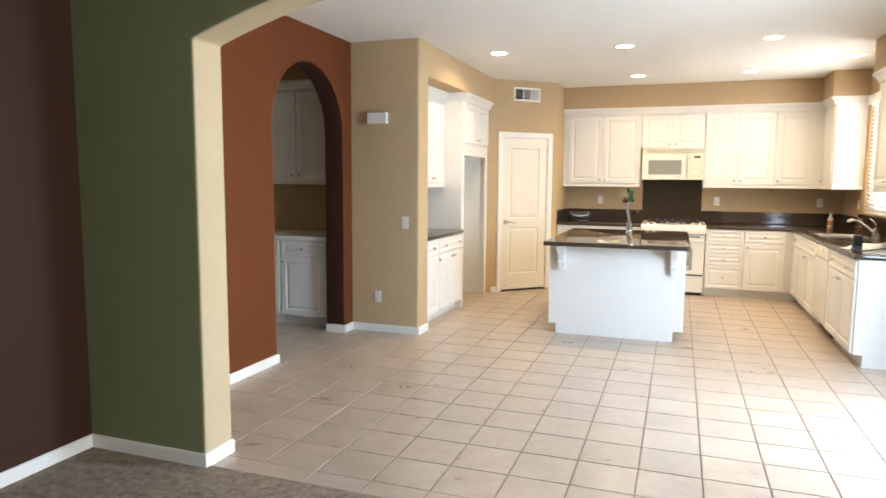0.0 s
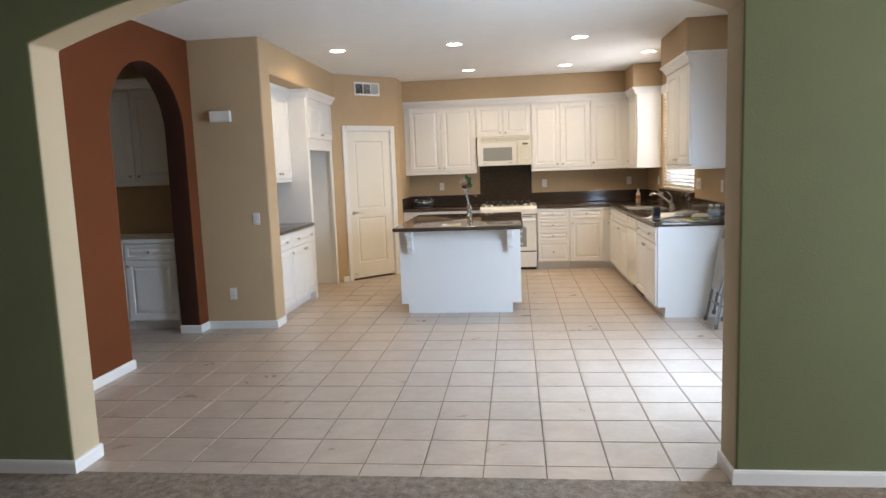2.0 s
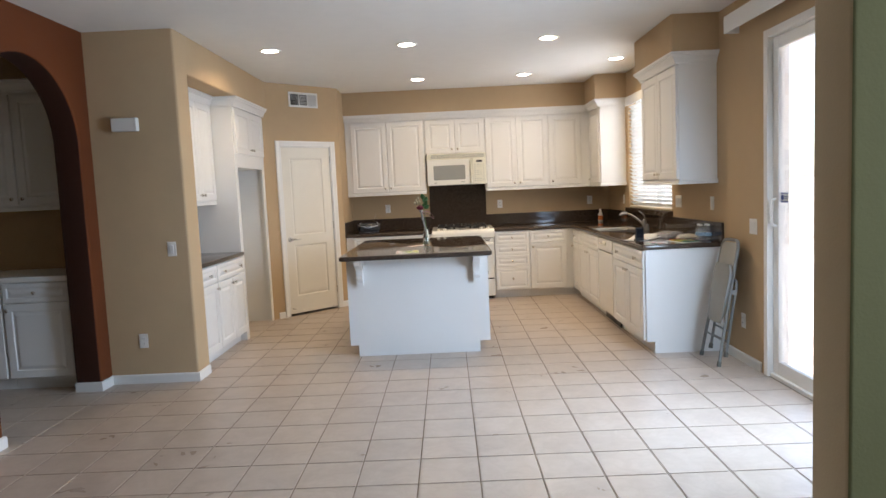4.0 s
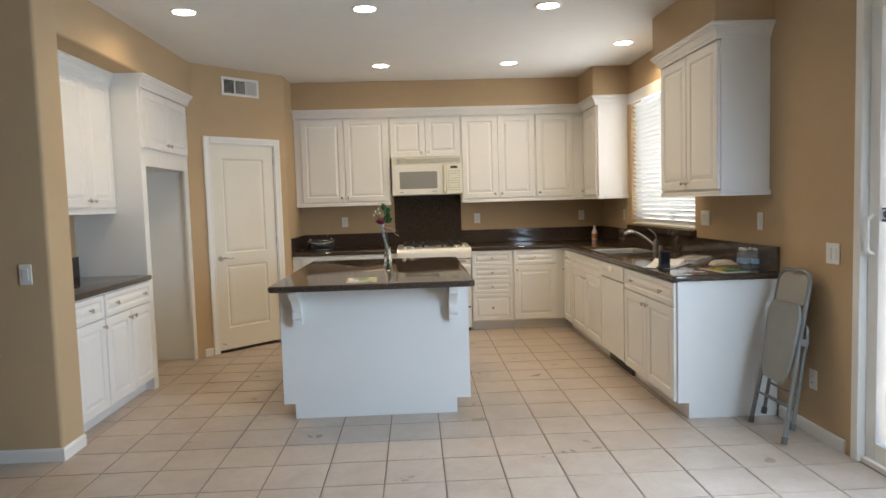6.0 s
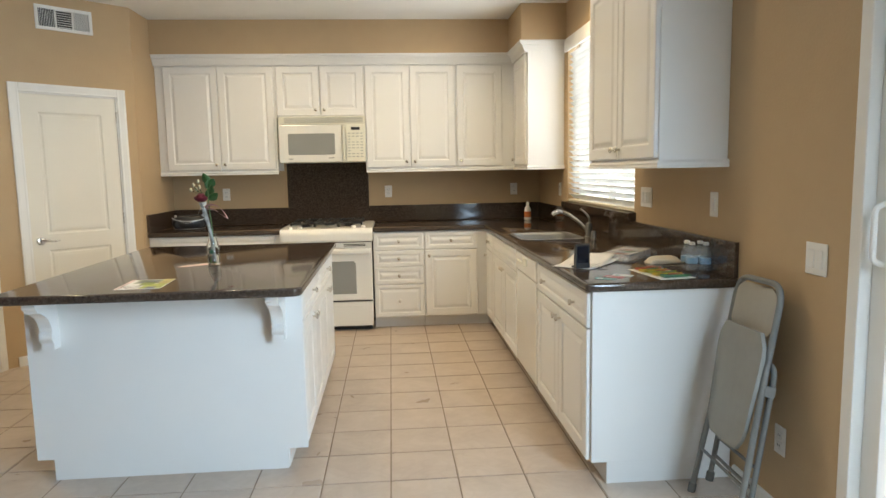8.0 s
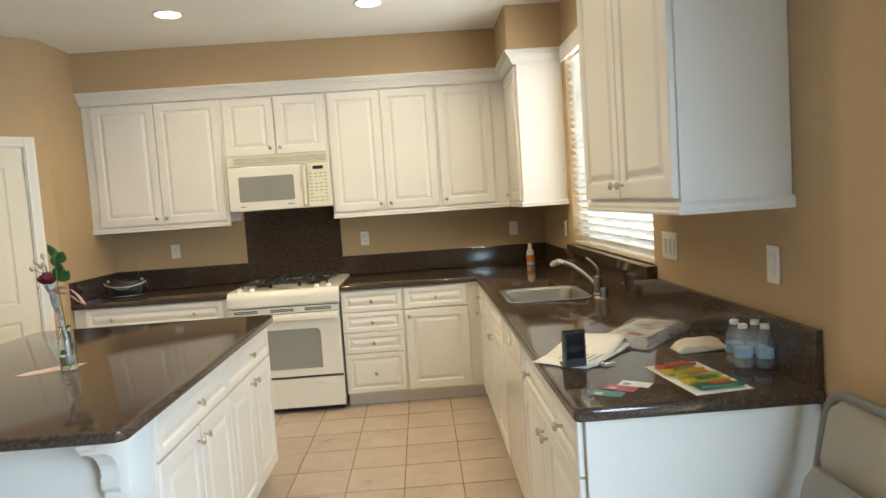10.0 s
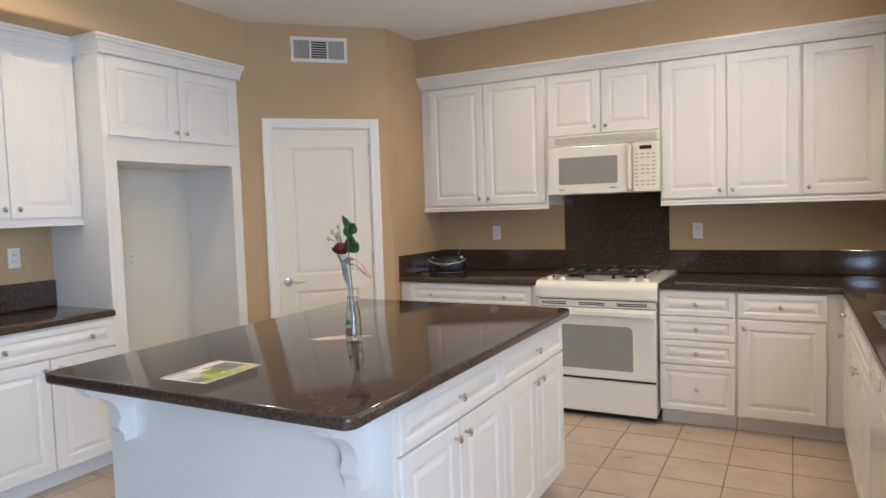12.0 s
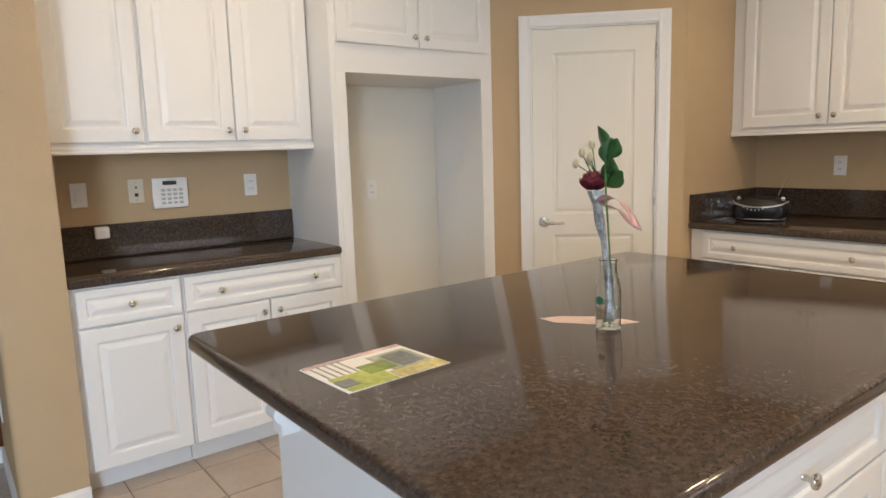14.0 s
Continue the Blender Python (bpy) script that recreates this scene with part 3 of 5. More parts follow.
# cabinets on the pantry side
XP = -2.10
FACE_L = lambda y, x=XP: pose(x, y, 0, 0, 0, 90)
cabinet("base_cabinet", FACE_L(7.06), 0.43, 0.54, 0, BH, [drawer(0.02, 0.402), door(0.02, 0.402, "r")], "white base cabinet beside the column", TOE, LOWER)
cabinet("base_cabinet", FACE_L(7.49), 0.781, 0.54, 0, BH, [drawer(0.008, 0.765, 2), door(0.008, 0.379, "r"), door(0.394, 0.379, "l")], "white two-door base cabinet beside the refrigerator alcove", TOE, LOWER)
cabinet("wall_cabinet", FACE_L(7.06, -2.325), 0.398, 0.313, UZ0, UZ1, [door(0.02, 0.368, "r", 1.445, UH, True)], "white single-door wall cabinet beside the column", 0, UPPER)
cabinet("wall_cabinet", FACE_L(7.458, -2.325), 0.81, 0.313, UZ0, UZ1, [door(0.008, 0.394, "r", 1.445, UH, True), door(0.408, 0.394, "l", 1.445, UH, True)], "white two-door wall cabinet beside the refrigerator alcove", 0, UPPER)
FRB = [(0, 0, 0, 0.028, 0.54, 2.40), (1.030, 0, 0, 1.058, 0.54, 2.40), (0.028, 0, 0, 0.084, 0.022, 1.765), (0.968, 0, 0, 1.030, 0.022, 1.765), (0.028, 0, 1.765, 1.030, 0.54, 2.40)]
cabinet("refrigerator_surround", FACE_L(8.272), 1.058, 0.54, 0, 2.40, [door(0.035, 0.488, "r", 1.905, 0.45, True), door(0.528, 0.488, "l", 1.905, 0.45, True)], "white tall cabinet around an empty refrigerator alcove", 0, "", FRB)
structure("wall_alcove", boxes((-2.6395, 8.302, 0, -2.632, 9.30, 1.764)), DOORPAINT, "white painted back of the refrigerator alcove")
structure("trim_crown", sweep([(-2.304, 7.06), (-2.304, 8.272), (XP + 0.021, 8.272), (XP + 0.021, 9.33)], at_height(CROWN, 2.366)), WHITE, "white crown moulding on the pantry cabinets")
structure("trim_rail", sweep([(-2.325, 7.06), (-2.325, 8.271)], at_height(RAIL, 1.398)), WHITE, "white light rail under the pantry cabinets")

# passage cabinets seen through the narrow arch
FACE_P = lambda x, y: pose(x, y, 0)
for k, x in enumerate((-4.06, -3.52)):
    cabinet("base_cabinet", FACE_P(x, 6.74), 0.54, 0.61, 0, BH, [drawer(0.01, 0.52), door(0.01, 0.52, "r" if k == 0 else "l")], "white base cabinet in the dim passage", TOE, "passage cabinets")
    cabinet("wall_cabinet", FACE_P(x + 0.03, 7.03), 0.54, 0.325, 1.46, 2.40, [door(0.01, 0.52, "r" if k == 0 else "l", 1.475, 0.89, True)], "white wall cabinet in the dim passage", 0, "passage cabinets")
tagged(mesh_object("worktop", slab([(-4.06, 6.70, -2.96, 7.355)], BH, 0.914, 0.006, 2), PLATE), "white worktop on the passage cabinets", "worktop")
structure("trim_rail", sweep([(-4.03, 7.03), (-2.96, 7.03)], at_height(RAIL, 1.425)), WHITE, "white light rail in the passage")
structure("trim_crown", sweep([(-4.03, 7.01), (-2.96, 7.01)], at_height(CROWN, 2.383)), WHITE, "white crown moulding in the passage")

# ---- worktops and splashbacks ----
SX0, SX1, SYA, SYB = 1.675, 2.105, 8.80, 9.30
XE, YE = 1.59, 10.135
cells = [(XE, 7.035, SX0, SYA), (SX0, 7.035, SX1, SYA), (SX1, 7.035, XR - 0.001, SYA), (XE, SYA, SX0, SYB), (SX1, SYA, XR - 0.001, SYB),
         (XE, SYB, SX0, YE), (SX0, SYB, SX1, YE), (SX1, SYB, XR - 0.001, YE), (0.596, YE, XE, YB - 0.001), (XE, YE, SX0, YB - 0.001), (SX0, YE, SX1, YB - 0.001), (SX1, YE, XR - 0.001, YB - 0.001)]
tagged(mesh_object("worktop", slab(cells, BH + 0.001, 0.914, corners=[(SX0, SYA, 0.07), (SX0, SYB, 0.07), (SX1, SYA, 0.07), (SX1, SYB, 0.07), (XE, 7.035, 0.02)]), GRANITE, smooth=True), "polished dark brown granite worktop with a sink cutout", "worktop")
tagged(mesh_object("worktop", slab([(-1.33, YE, -0.206, YB - 0.001)], BH + 0.001, 0.914), GRANITE, smooth=True), "polished dark brown granite worktop beside the range", "worktop")
tagged(mesh_object("worktop", slab([(-2.639, 7.057, -2.068, 8.27)], BH + 0.001, 0.914), GRANITE, smooth=True), "polished dark granite worktop on the pantry cabinets", "worktop")
BS = 1.072
bs = tagged(new("splashback"), "dark granite splashback along the kitchen walls", "splashback", kind="structure")
for row in [(-1.33, YB - 0.02, 0.9145, -0.24, YB - 0.001, BS), (0.55, YB - 0.02, 0.9145, XR - 0.021, YB - 0.001, BS), (-0.2395, YB - 0.02, 0.9145, 0.5495, YB - 0.001, 1.52),
            (-1.331, 10.15, 0.9145, -1.311, YB - 0.021, BS), (XR - 0.02, 7.05, 0.9145, XR - 0.001, 8.25, BS), (XR - 0.02, 8.2505, 0.9145, XR - 0.001, YB - 0.001, BS),
            (-2.639, 7.057, 0.9145, -2.62, 8.27, BS)]:
    part("granite_panel", boxes(row, bevel=0.002), GRANITE, bs)
structure("window_sill", boxes((XR - 0.05, WY0 - 0.03, BS + 0.001, XR + 0.09, WY1 + 0.02, WZ0), bevel=0.004), GRANITE, "dark granite window sill")

# ---- island ----
IX0, IX1, IY0, IY1 = -0.937, 0.37, 7.16, 9.04
island = thing("kitchen_island", pose(-0.285, 8.2, 0), "white kitchen island cabinet with panelled doors and corbels", "kitchen island")
ox, oy = 0.285, -8.2
L, R, F, K = -0.905, 0.318, 7.39, 8.98
bm = boxes((L + ox, F + 0.02 + oy, TOE, R + ox, K + oy, BH), (L + 0.07 + ox, F + 0.02 + oy, 0, R - 0.07 + ox, K + oy, TOE))
part("body", bm, WHITE, island)
out = [(L, TOE), (L + 0.075, TOE), (L + 0.075, 0), (R - 0.075, 0), (R - 0.075, TOE), (R + 0.021, TOE), (R + 0.021, BH), (L, BH)]
part("end_panel", prism([(u + ox, v) for u, v in out], 0.02, "y", F + oy), WHITE, island, "plain white end panel with cut toe corners")
iw = (K - F - 0.06) / 2
for k in range(2):
    y0 = F + 0.05 + k * (iw + 0.005)
    m = pose(R + ox + 0.021, y0 + oy, DRZ, 0, 0, 90)
    f = shared("drawer_front", panel_front(iw, DRH, 0.036), island, m)
    shared("knob", KNOB, f, pose(iw / 2, 0, DRH / 2), "brushed nickel knob")
    for j in range(2):
        dw = iw / 2 - 0.003
        f = shared("door", panel_front(dw, DOH), island, pose(R + ox + 0.021, y0 + j * (dw + 0.006) + oy, DOZ, 0, 0, 90))
        shared("knob", KNOB, f, pose(dw - 0.035 if j == 0 else 0.035, 0, DOH - 0.05), "brushed nickel knob")


def corbel_outline():
    """Side view of a scrolled bracket: depth forward (negative) and height."""
    pts = [(0, 0), (-0.185, 0), (-0.185, -0.022), (-0.170, -0.034)]
    for k in range(9):
        a = k / 8
        pts.append((-0.165 + 0.105 * math.sin(a * math.pi / 2), -0.045 - 0.105 * a ** 1.4))
    for k in range(1, 9):
        a = math.pi * k / 8
        pts.append((-0.058 - 0.016 * math.sin(a) + 0.006 * k / 8, -0.15 - 0.055 * k / 8))
    return pts + [(-0.052, -0.215), (-0.052, -0.235), (0, -0.235)]


for cx in (-0.785, 0.235):
    part("corbel", prism(corbel_outline(), 0.055, "x", cx + ox - 0.0275), WHITE, island, "white scrolled corbel under the overhang", m=pose(0, F + oy, BH - 0.001))
tagged(mesh_object("island_worktop", slab([(IX0, IY0, IX1, IY1)], BH + 0.001, 0.914, 0.012, corners=[(x, y, 0.045) for x in (IX0, IX1) for y in (IY0, IY1)]), GRANITE, smooth=True), "polished brown granite top on the kitchen island", "worktop")

# ---- lamps in the ceiling ----
for x, y in CANS:
    can = thing("recessed_light", pose(x, y, CEIL), "lit round recessed ceiling light with white trim", "ceiling light", "recessed lights")
    part("trim_ring", lathe([(0.098, 0.0), (0.098, -0.004), (0.090, -0.008), (0.078, -0.006), (0.074, -0.001), (0.074, 0.0)], 32), PLATE, can, smooth=True)
    part("lens", lathe([(0.072, 0.0), (0.072, -0.002), (0.05, -0.003)], 32), BULB, can, "glowing warm lens")
    lamp("can_lamp", "AREA", CAN_WATT, (1.0, 0.75, 0.41), pose(x, y, CEIL - 0.012), size=0.13, spread=150)

# ---- pantry door ----


def panelled_slab(w, h, panels, thick=0.035):
    """A door slab, face towards -y, with moulded panels (x0, z0, x1, z1)."""
    bm = bmesh.new()
    xs = sorted({0.0, w, *(p[0] for p in panels), *(p[2] for p in panels)})
    zs = sorted({0.0, h, *(p[1] for p in panels), *(p[3] for p in panels)})
    grid = {(x, z): bm.verts.new((x, 0, z)) for x in xs for z in zs}
    for xa, xb in zip(xs, xs[1:]):
        for za, zb in zip(zs, zs[1:]):
            loop = [grid[xa, za], grid[xb, za], grid[xb, zb], grid[xa, zb]]
            if (xa, za, xb, zb) in panels:
                for i, y in ((0.008, 0.007), (0.018, 0.009), (0.03, 0.004), (0.05, 0.0025)):
                    ring = [bm.verts.new(p) for p in ((xa + i, y, za + i), (xb - i, y, za + i), (xb - i, y, zb - i), (xa + i, y, zb - i))]
                    for k in range(4):
                        bm.faces.new((loop[k], loop[(k + 1) % 4], ring[(k + 1) % 4], ring[k]))
                    loop = ring
            bm.faces.new(loop)
    box(bm, 0, 0.0098, 0, w, thick, h)
    for row in ((0, 0, w, 0), (0, h, w, h), (0, 0, 0, h), (w, 0, w, h)):
        bm.faces.new([bm.verts.new(p) for p in ((row[0], 0, row[1]), (row[2], 0, row[3]), (row[2], 0.0098, row[3]), (row[0], 0.0098, row[1]))])
    return bm


dw = D1 - D0
pantry = tagged(new("door_pantry"), "closed cream two-panel pantry door in a white casing", "door", kind="structure")
pantry.matrix_basis = SKEW
slab_w = dw - 0.028
part("door_slab", panelled_slab(slab_w, 2.008, [(0.115, 0.21, slab_w - 0.115, 0.83), (0.115, 0.95, slab_w - 0.115, 1.875)]), DOORPAINT, pantry, m=pose(D0 + 0.014, 0.012, 0.024))
for row in ((D0, -0.001, 0, D0 + 0.012, 0.119, DH), (D1 - 0.012, -0.001, 0, D1, 0.119, DH), (D0 + 0.012, -0.001, DH - 0.012, D1 - 0.012, 0.119, DH)):
    part("jamb", boxes(row), TRIM, pantry)
CASE = [(0, 0), (0.066, 0), (0.066, -0.016), (0.05, -0.018), (0.016, -0.012), (0.006, -0.013), (0, -0.009)]
part("casing", prism([(D0 + 0.005 - u, v) for u, v in CASE], DH + 0.061, "z", 0), TRIM, pantry)
part("casing", prism([(D1 - 0.005 + u, v) for u, v in CASE], DH + 0.061, "z", 0), TRIM, pantry)
bm = prism([(v, DH - 0.005 + u) for u, v in CASE], dw - 0.0102, "x", D0 + 0.0051)
part("casing", bm, TRIM, pantry)
lever = part("door_handle", lathe([(0.032, 0.012), (0.032, 0.004), (0.027, -0.003), (0.012, -0.006), (0.011, -0.04), (0.013, -0.045)], 24, "y", at=(D0 + 0.075, 0, 0.93)), NICKEL, pantry, "brushed nickel lever handle", True)
part("lever", tube(rounded([(D0 + 0.075, -0.04, 0.93), (D0 + 0.10, -0.048, 0.932), (D0 + 0.15, -0.05, 0.926), (D0 + 0.19, -0.044, 0.929)], 0.02), [0.010] * 8 + [0.008] * 6, 10), NICKEL, lever, smooth=True)
for z in (0.20, 1.02, 1.84):
    part("hinge", lathe([(0.006, 0.0), (0.006, 0.09)], 10, at=(D1 - 0.013, 0.004, z)), NICKEL, pantry, smooth=True)
part("door_stop", tube([(D0 + 0.05, 0.012, 0.09), (D0 + 0.05, -0.05, 0.088)], 0.006, 8), NICKEL, pantry)
# thin black sheet stands in for the shade in the gap under the door
structure("floor_threshold", boxes((D0 + 0.001, 0.001, -0.003, D1 - 0.001, 0.12, 0.003)), BLACK, "black strip for the shade under the pantry door").matrix_basis = SKEW

# ---- air vent on the angled wall ----
vent = thing("air_vent", SKEW @ pose(0.312, 0, 2.511), "white louvred air supply vent on the wall", "air vent")
VW, VH = 0.405, 0.178
part("frame", boxes((0, -0.012, 0, VW, 0, 0.024), (0, -0.012, VH - 0.024, VW, 0, VH), (0, -0.012, 0.024, 0.024, 0, VH - 0.024), (VW - 0.024, -0.012, 0.024, VW, 0, VH - 0.024), bevel=0.002), TRIM, vent)
part("backing", boxes((0.02, -0.0035, 0.02, VW - 0.02, -0.0005, VH - 0.02)), BLACK, vent)
third = (VW - 0.048) / 3
for k in range(3):
    if k:
        part("divider", boxes((0.024 + k * third - 0.005, -0.011, 0.024, 0.024 + k * third + 0.005, -0.0035, VH - 0.024)), TRIM, vent)
    count = 10 if k != 1 else 8
    for j in range(count):
        if k == 1:
            z = 0.03 + j * (VH - 0.058) / (count - 1)
            part("louvre", boxes((0.03 + third, -0.010, z - 0.002, 0.018 + 2 * third, -0.0045, z + 0.002)), TRIM, vent)
        else:
            x = 0.032 + k * third + j * (third - 0.018) / (count - 1)
            part("louvre", boxes((-0.0007, -0.0055, 0.025, 0.0007, 0.0055, VH - 0.025)), TRIM, vent, m=pose(x, -0.009, 0, 0, 0, -35 if k == 0 else 35))


# ---- switches and outlets: face towards -y ----
def wall_plate(name, m, label, kind, gangs=1):
    w = 0.07 + 0.046 * (gangs - 1)
    top = thing(name, m, label, "light switch" if kind == "switch" else "outlet", name + "s")
    part("plate", boxes((-w / 2, -0.006, -0.0575, w / 2, 0, 0.0575), bevel=0.003), PLATE, top)
    for g in range(gangs):
        x = (g - (gangs - 1) / 2) * 0.046
        if kind == "switch":
            part("rocker", boxes((x - 0.0165, -0.0105, -0.033, x + 0.0165, -0.0055, 0.033), bevel=0.002), TRIM, top)
        else:
            for z in (-0.02, 0.02):
                sock = part("socket", boxes((x - 0.017, -0.0085, z - 0.014, x + 0.017, -0.0055, z + 0.014), bevel=0.003), TRIM, top)
                for sx in (-0.006, 0.006):
                    part("slot", boxes((x + sx - 0.001, -0.0092, z - 0.004, x + sx + 0.001, -0.0083, z + 0.005)), BLACK, sock)
    return top


wall_plate("light_switch", pose(-2.184, 6.814, 1.075), "white rocker switch on the beige wall end", "switch")
wall_plate("power_outlet", pose(-2.47, 6.814, 0.347), "white duplex outlet low on the beige wall", "outlet")
for x in (-0.83, 0.743, 2.0):
    wall_plate("power_outlet", pose(x, YB - 0.001, 1.21), "white outlet above the granite splashback", "outlet")
RW = XR - 0.001
wall_plate("light_switch", pose(RW, 6.523, 1.07, 0, 0, -90), "white double switch beside the sliding door", "switch", 2)
wall_plate("light_switch", pose(RW, 7.28, 1.226, 0, 0, -90), "white rocker switch above the worktop end", "switch")
wall_plate("light_switch", pose(RW, 8.10, 1.228, 0, 0, -90), "white triple rocker switch plate beside the window", "switch", 3)
wall_plate("power_outlet", pose(RW, 10.10, 1.22, 0, 0, -90), "white outlet beside the kitchen window", "outlet")
wall_plate("power_outlet", pose(RW, 6.69, 0.33, 0, 0, -90), "white outlet low on the wall behind the folding chair", "outlet")
LWX = -2.639
wall_plate("light_switch", pose(LWX, 7.22, 1.215, 0, 0, 90), "white switch above the pantry worktop", "switch")
jack = thing("telephone_jack", pose(LWX, 7.47, 1.22, 0, 0, 90), "ivory telephone and cable jack plate beside the alarm keypad", "wall jack")
part("plate", boxes((-0.035, -0.006, -0.0575, 0.035, 0, 0.0575), bevel=0.003), CREAM, jack)
part("phone_port", boxes((-0.008, -0.0075, -0.026, 0.008, -0.0055, -0.010)), BLACK, jack)
part("cable_port", lathe([(0.006, 0.0), (0.006, -0.010), (0.004, -0.014)], 12, "y", at=(0, 0, 0.018)), material("jack_green", (0.10, 0.22, 0.14), 0.4), jack)
for z in (-0.042, 0.042):
    part("screw", lathe([(0.0032, -0.005), (0.0032, -0.0068)], 10, "y", at=(0, 0, z)), NICKEL, jack)
wall_plate("power_outlet", pose(LWX, 8.045, 1.22, 0, 0, 90), "white outlet above the pantry worktop", "outlet")
wall_plate("power_outlet", pose(-2.631, 8.80, 1.15, 0, 0, 90), "white outlet inside the refrigerator alcove", "outlet")

panel = thing("alarm_keypad", pose(LWX, 7.625, 1.203, 0, 0, 90), "white wall alarm keypad with a small dark display", "keypad")
part("housing", boxes((-0.085, -0.024, -0.075, 0.085, 0, 0.075), bevel=0.005), PLATE, panel)
part("display", boxes((-0.035, -0.0255, 0.04, 0.03, -0.0235, 0.06)), BLACK, panel)
for r in range(4):
    for c in range(4):
        part("key", boxes((-0.045 + c * 0.028, -0.027, -0.055 + r * 0.021, -0.026 + c * 0.028, -0.0238, -0.042 + r * 0.021), bevel=0.001), material("key_grey", (0.46, 0.46, 0.45), 0.5), panel)
plug = thing("plug_adapter", pose(-2.619, 7.295, 1.035, 0, 0, 90), "small white plug-in adapter on the splashback", "adapter")
part("housing", boxes((-0.03, -0.04, -0.025, 0.03, 0, 0.03), bevel=0.006), PLATE, plug)
part("socket", boxes((-0.012, -0.042, -0.012, 0.012, -0.0395, 0.012), bevel=0.001), BISQUE, plug)

chime = thing("door_chime", pose(-2.46, 6.814, 2.056), "white rectangular door chime box on the wall", "door chime")
part("cover", boxes((-0.098, -0.05, -0.05, 0.098, 0, 0.05), bevel=0.004), PLATE, chime)
part("end_cap", boxes((0.078, -0.052, -0.0515, 0.0995, -0.001, 0.0515), bevel=0.004), TRIM, chime)

# ---- kitchen window with blind ----
win = tagged(new("window_1"), "white vinyl kitchen window with a white horizontal blind", "window", kind="structure")
XG = XR + 0.10
for row in ((XG, WY0, WZ0, XG + 0.05, WY0 + 0.05, WZ1), (XG, WY1 - 0.05, WZ0, XG + 0.05, WY1, WZ1), (XG, WY0 + 0.05, WZ0, XG + 0.05, WY1 - 0.05, WZ0 + 0.05), (XG, WY0 + 0.05, WZ1 - 0.05, XG + 0.05, WY1 - 0.05, WZ1), (XG, (WY0 + WY1) / 2 - 0.03, WZ0 + 0.05, XG + 0.05, (WY0 + WY1) / 2 + 0.03, WZ1 - 0.05)):
    part("window_frame", boxes(row, bevel=0.003), PLATE, win)
pane = part("pane", boxes((XG + 0.022, WY0 + 0.05, WZ0 + 0.05, XG + 0.028, WY1 - 0.05, WZ1 - 0.05)), GLASS, win)
pane.visible_shadow = False
blind = thing("window_blind", pose(XR + 0.03, (WY0 + WY1) / 2, WZ0), "white wide-slat horizontal blind, slats half closed", "window blind")
BW, BTOP = (WY1 - WY0) / 2 - 0.012, WZ1 - WZ0
part("valance", boxes((-0.06, -BW - 0.03, BTOP - 0.10, -0.045, BW + 0.03, BTOP + 0.005), (-0.045, -BW, BTOP - 0.06, 0.02, BW, BTOP - 0.004), bevel=0.003), BLIND, blind)
slat_bm = bmesh.new()
rows = []
for k in range(7):
    u = -0.026 + 0.052 * k / 6
    rows.append((u, 0.004 * (1 - (u / 0.026) ** 2)))
prism([(u, v) for u, v in rows] + [(u, v - 0.0028) for u, v in reversed(rows)], 2 * BW, "y", -BW, slat_bm)
bmesh.ops.recalc_face_normals(slat_bm, faces=slat_bm.faces)
SLAT = bpy.data.meshes.new("slat")
slat_bm.to_mesh(SLAT)
slat_bm.free()
SLAT.materials.append(BLIND_SLAT)
z = 0.05
while z < BTOP - 0.09:
    shared("slat", SLAT, blind, pose(0, 0, z, 0, 42 + random.uniform(-1.2, 1.2), random.uniform(-0.1, 0.1)))
    z += 0.0445
part("bottom_rail", boxes((-0.026, -BW, 0.003, 0.026, BW, 0.022), bevel=0.003), CREAM, blind, "cream bottom rail")
for y in (-0.55, 0.0, 0.55):
    part("cord", tube([(-0.028, y, 0.03), (-0.028, y, BTOP - 0.06)], 0.0012, 6), BLIND, blind)

# ---- sliding door ----
STICKER = material("blue_sticker", (0.06, 0.10, 0.28), 0.5)
sld = tagged(new("door_sliding"), "white vinyl sliding glass patio door", "sliding door", kind="structure")
X0 = XR - 0.012
for row in ((X0, SY1 - 0.055, 0, XR + 0.15, SY1 - 0.001, SZ), (X0, SY0 + 0.001, 0, XR + 0.15, SY0 + 0.055, SZ), (X0, SY0 + 0.055, SZ - 0.055, XR + 0.15, SY1 - 0.055, SZ - 0.001), (X0 + 0.02, SY0 + 0.055, 0.0, XR + 0.15, SY1 - 0.055, 0.03)):
    part("frame", boxes(row, bevel=0.004), PLATE, sld)
mid = (SY0 + SY1) / 2
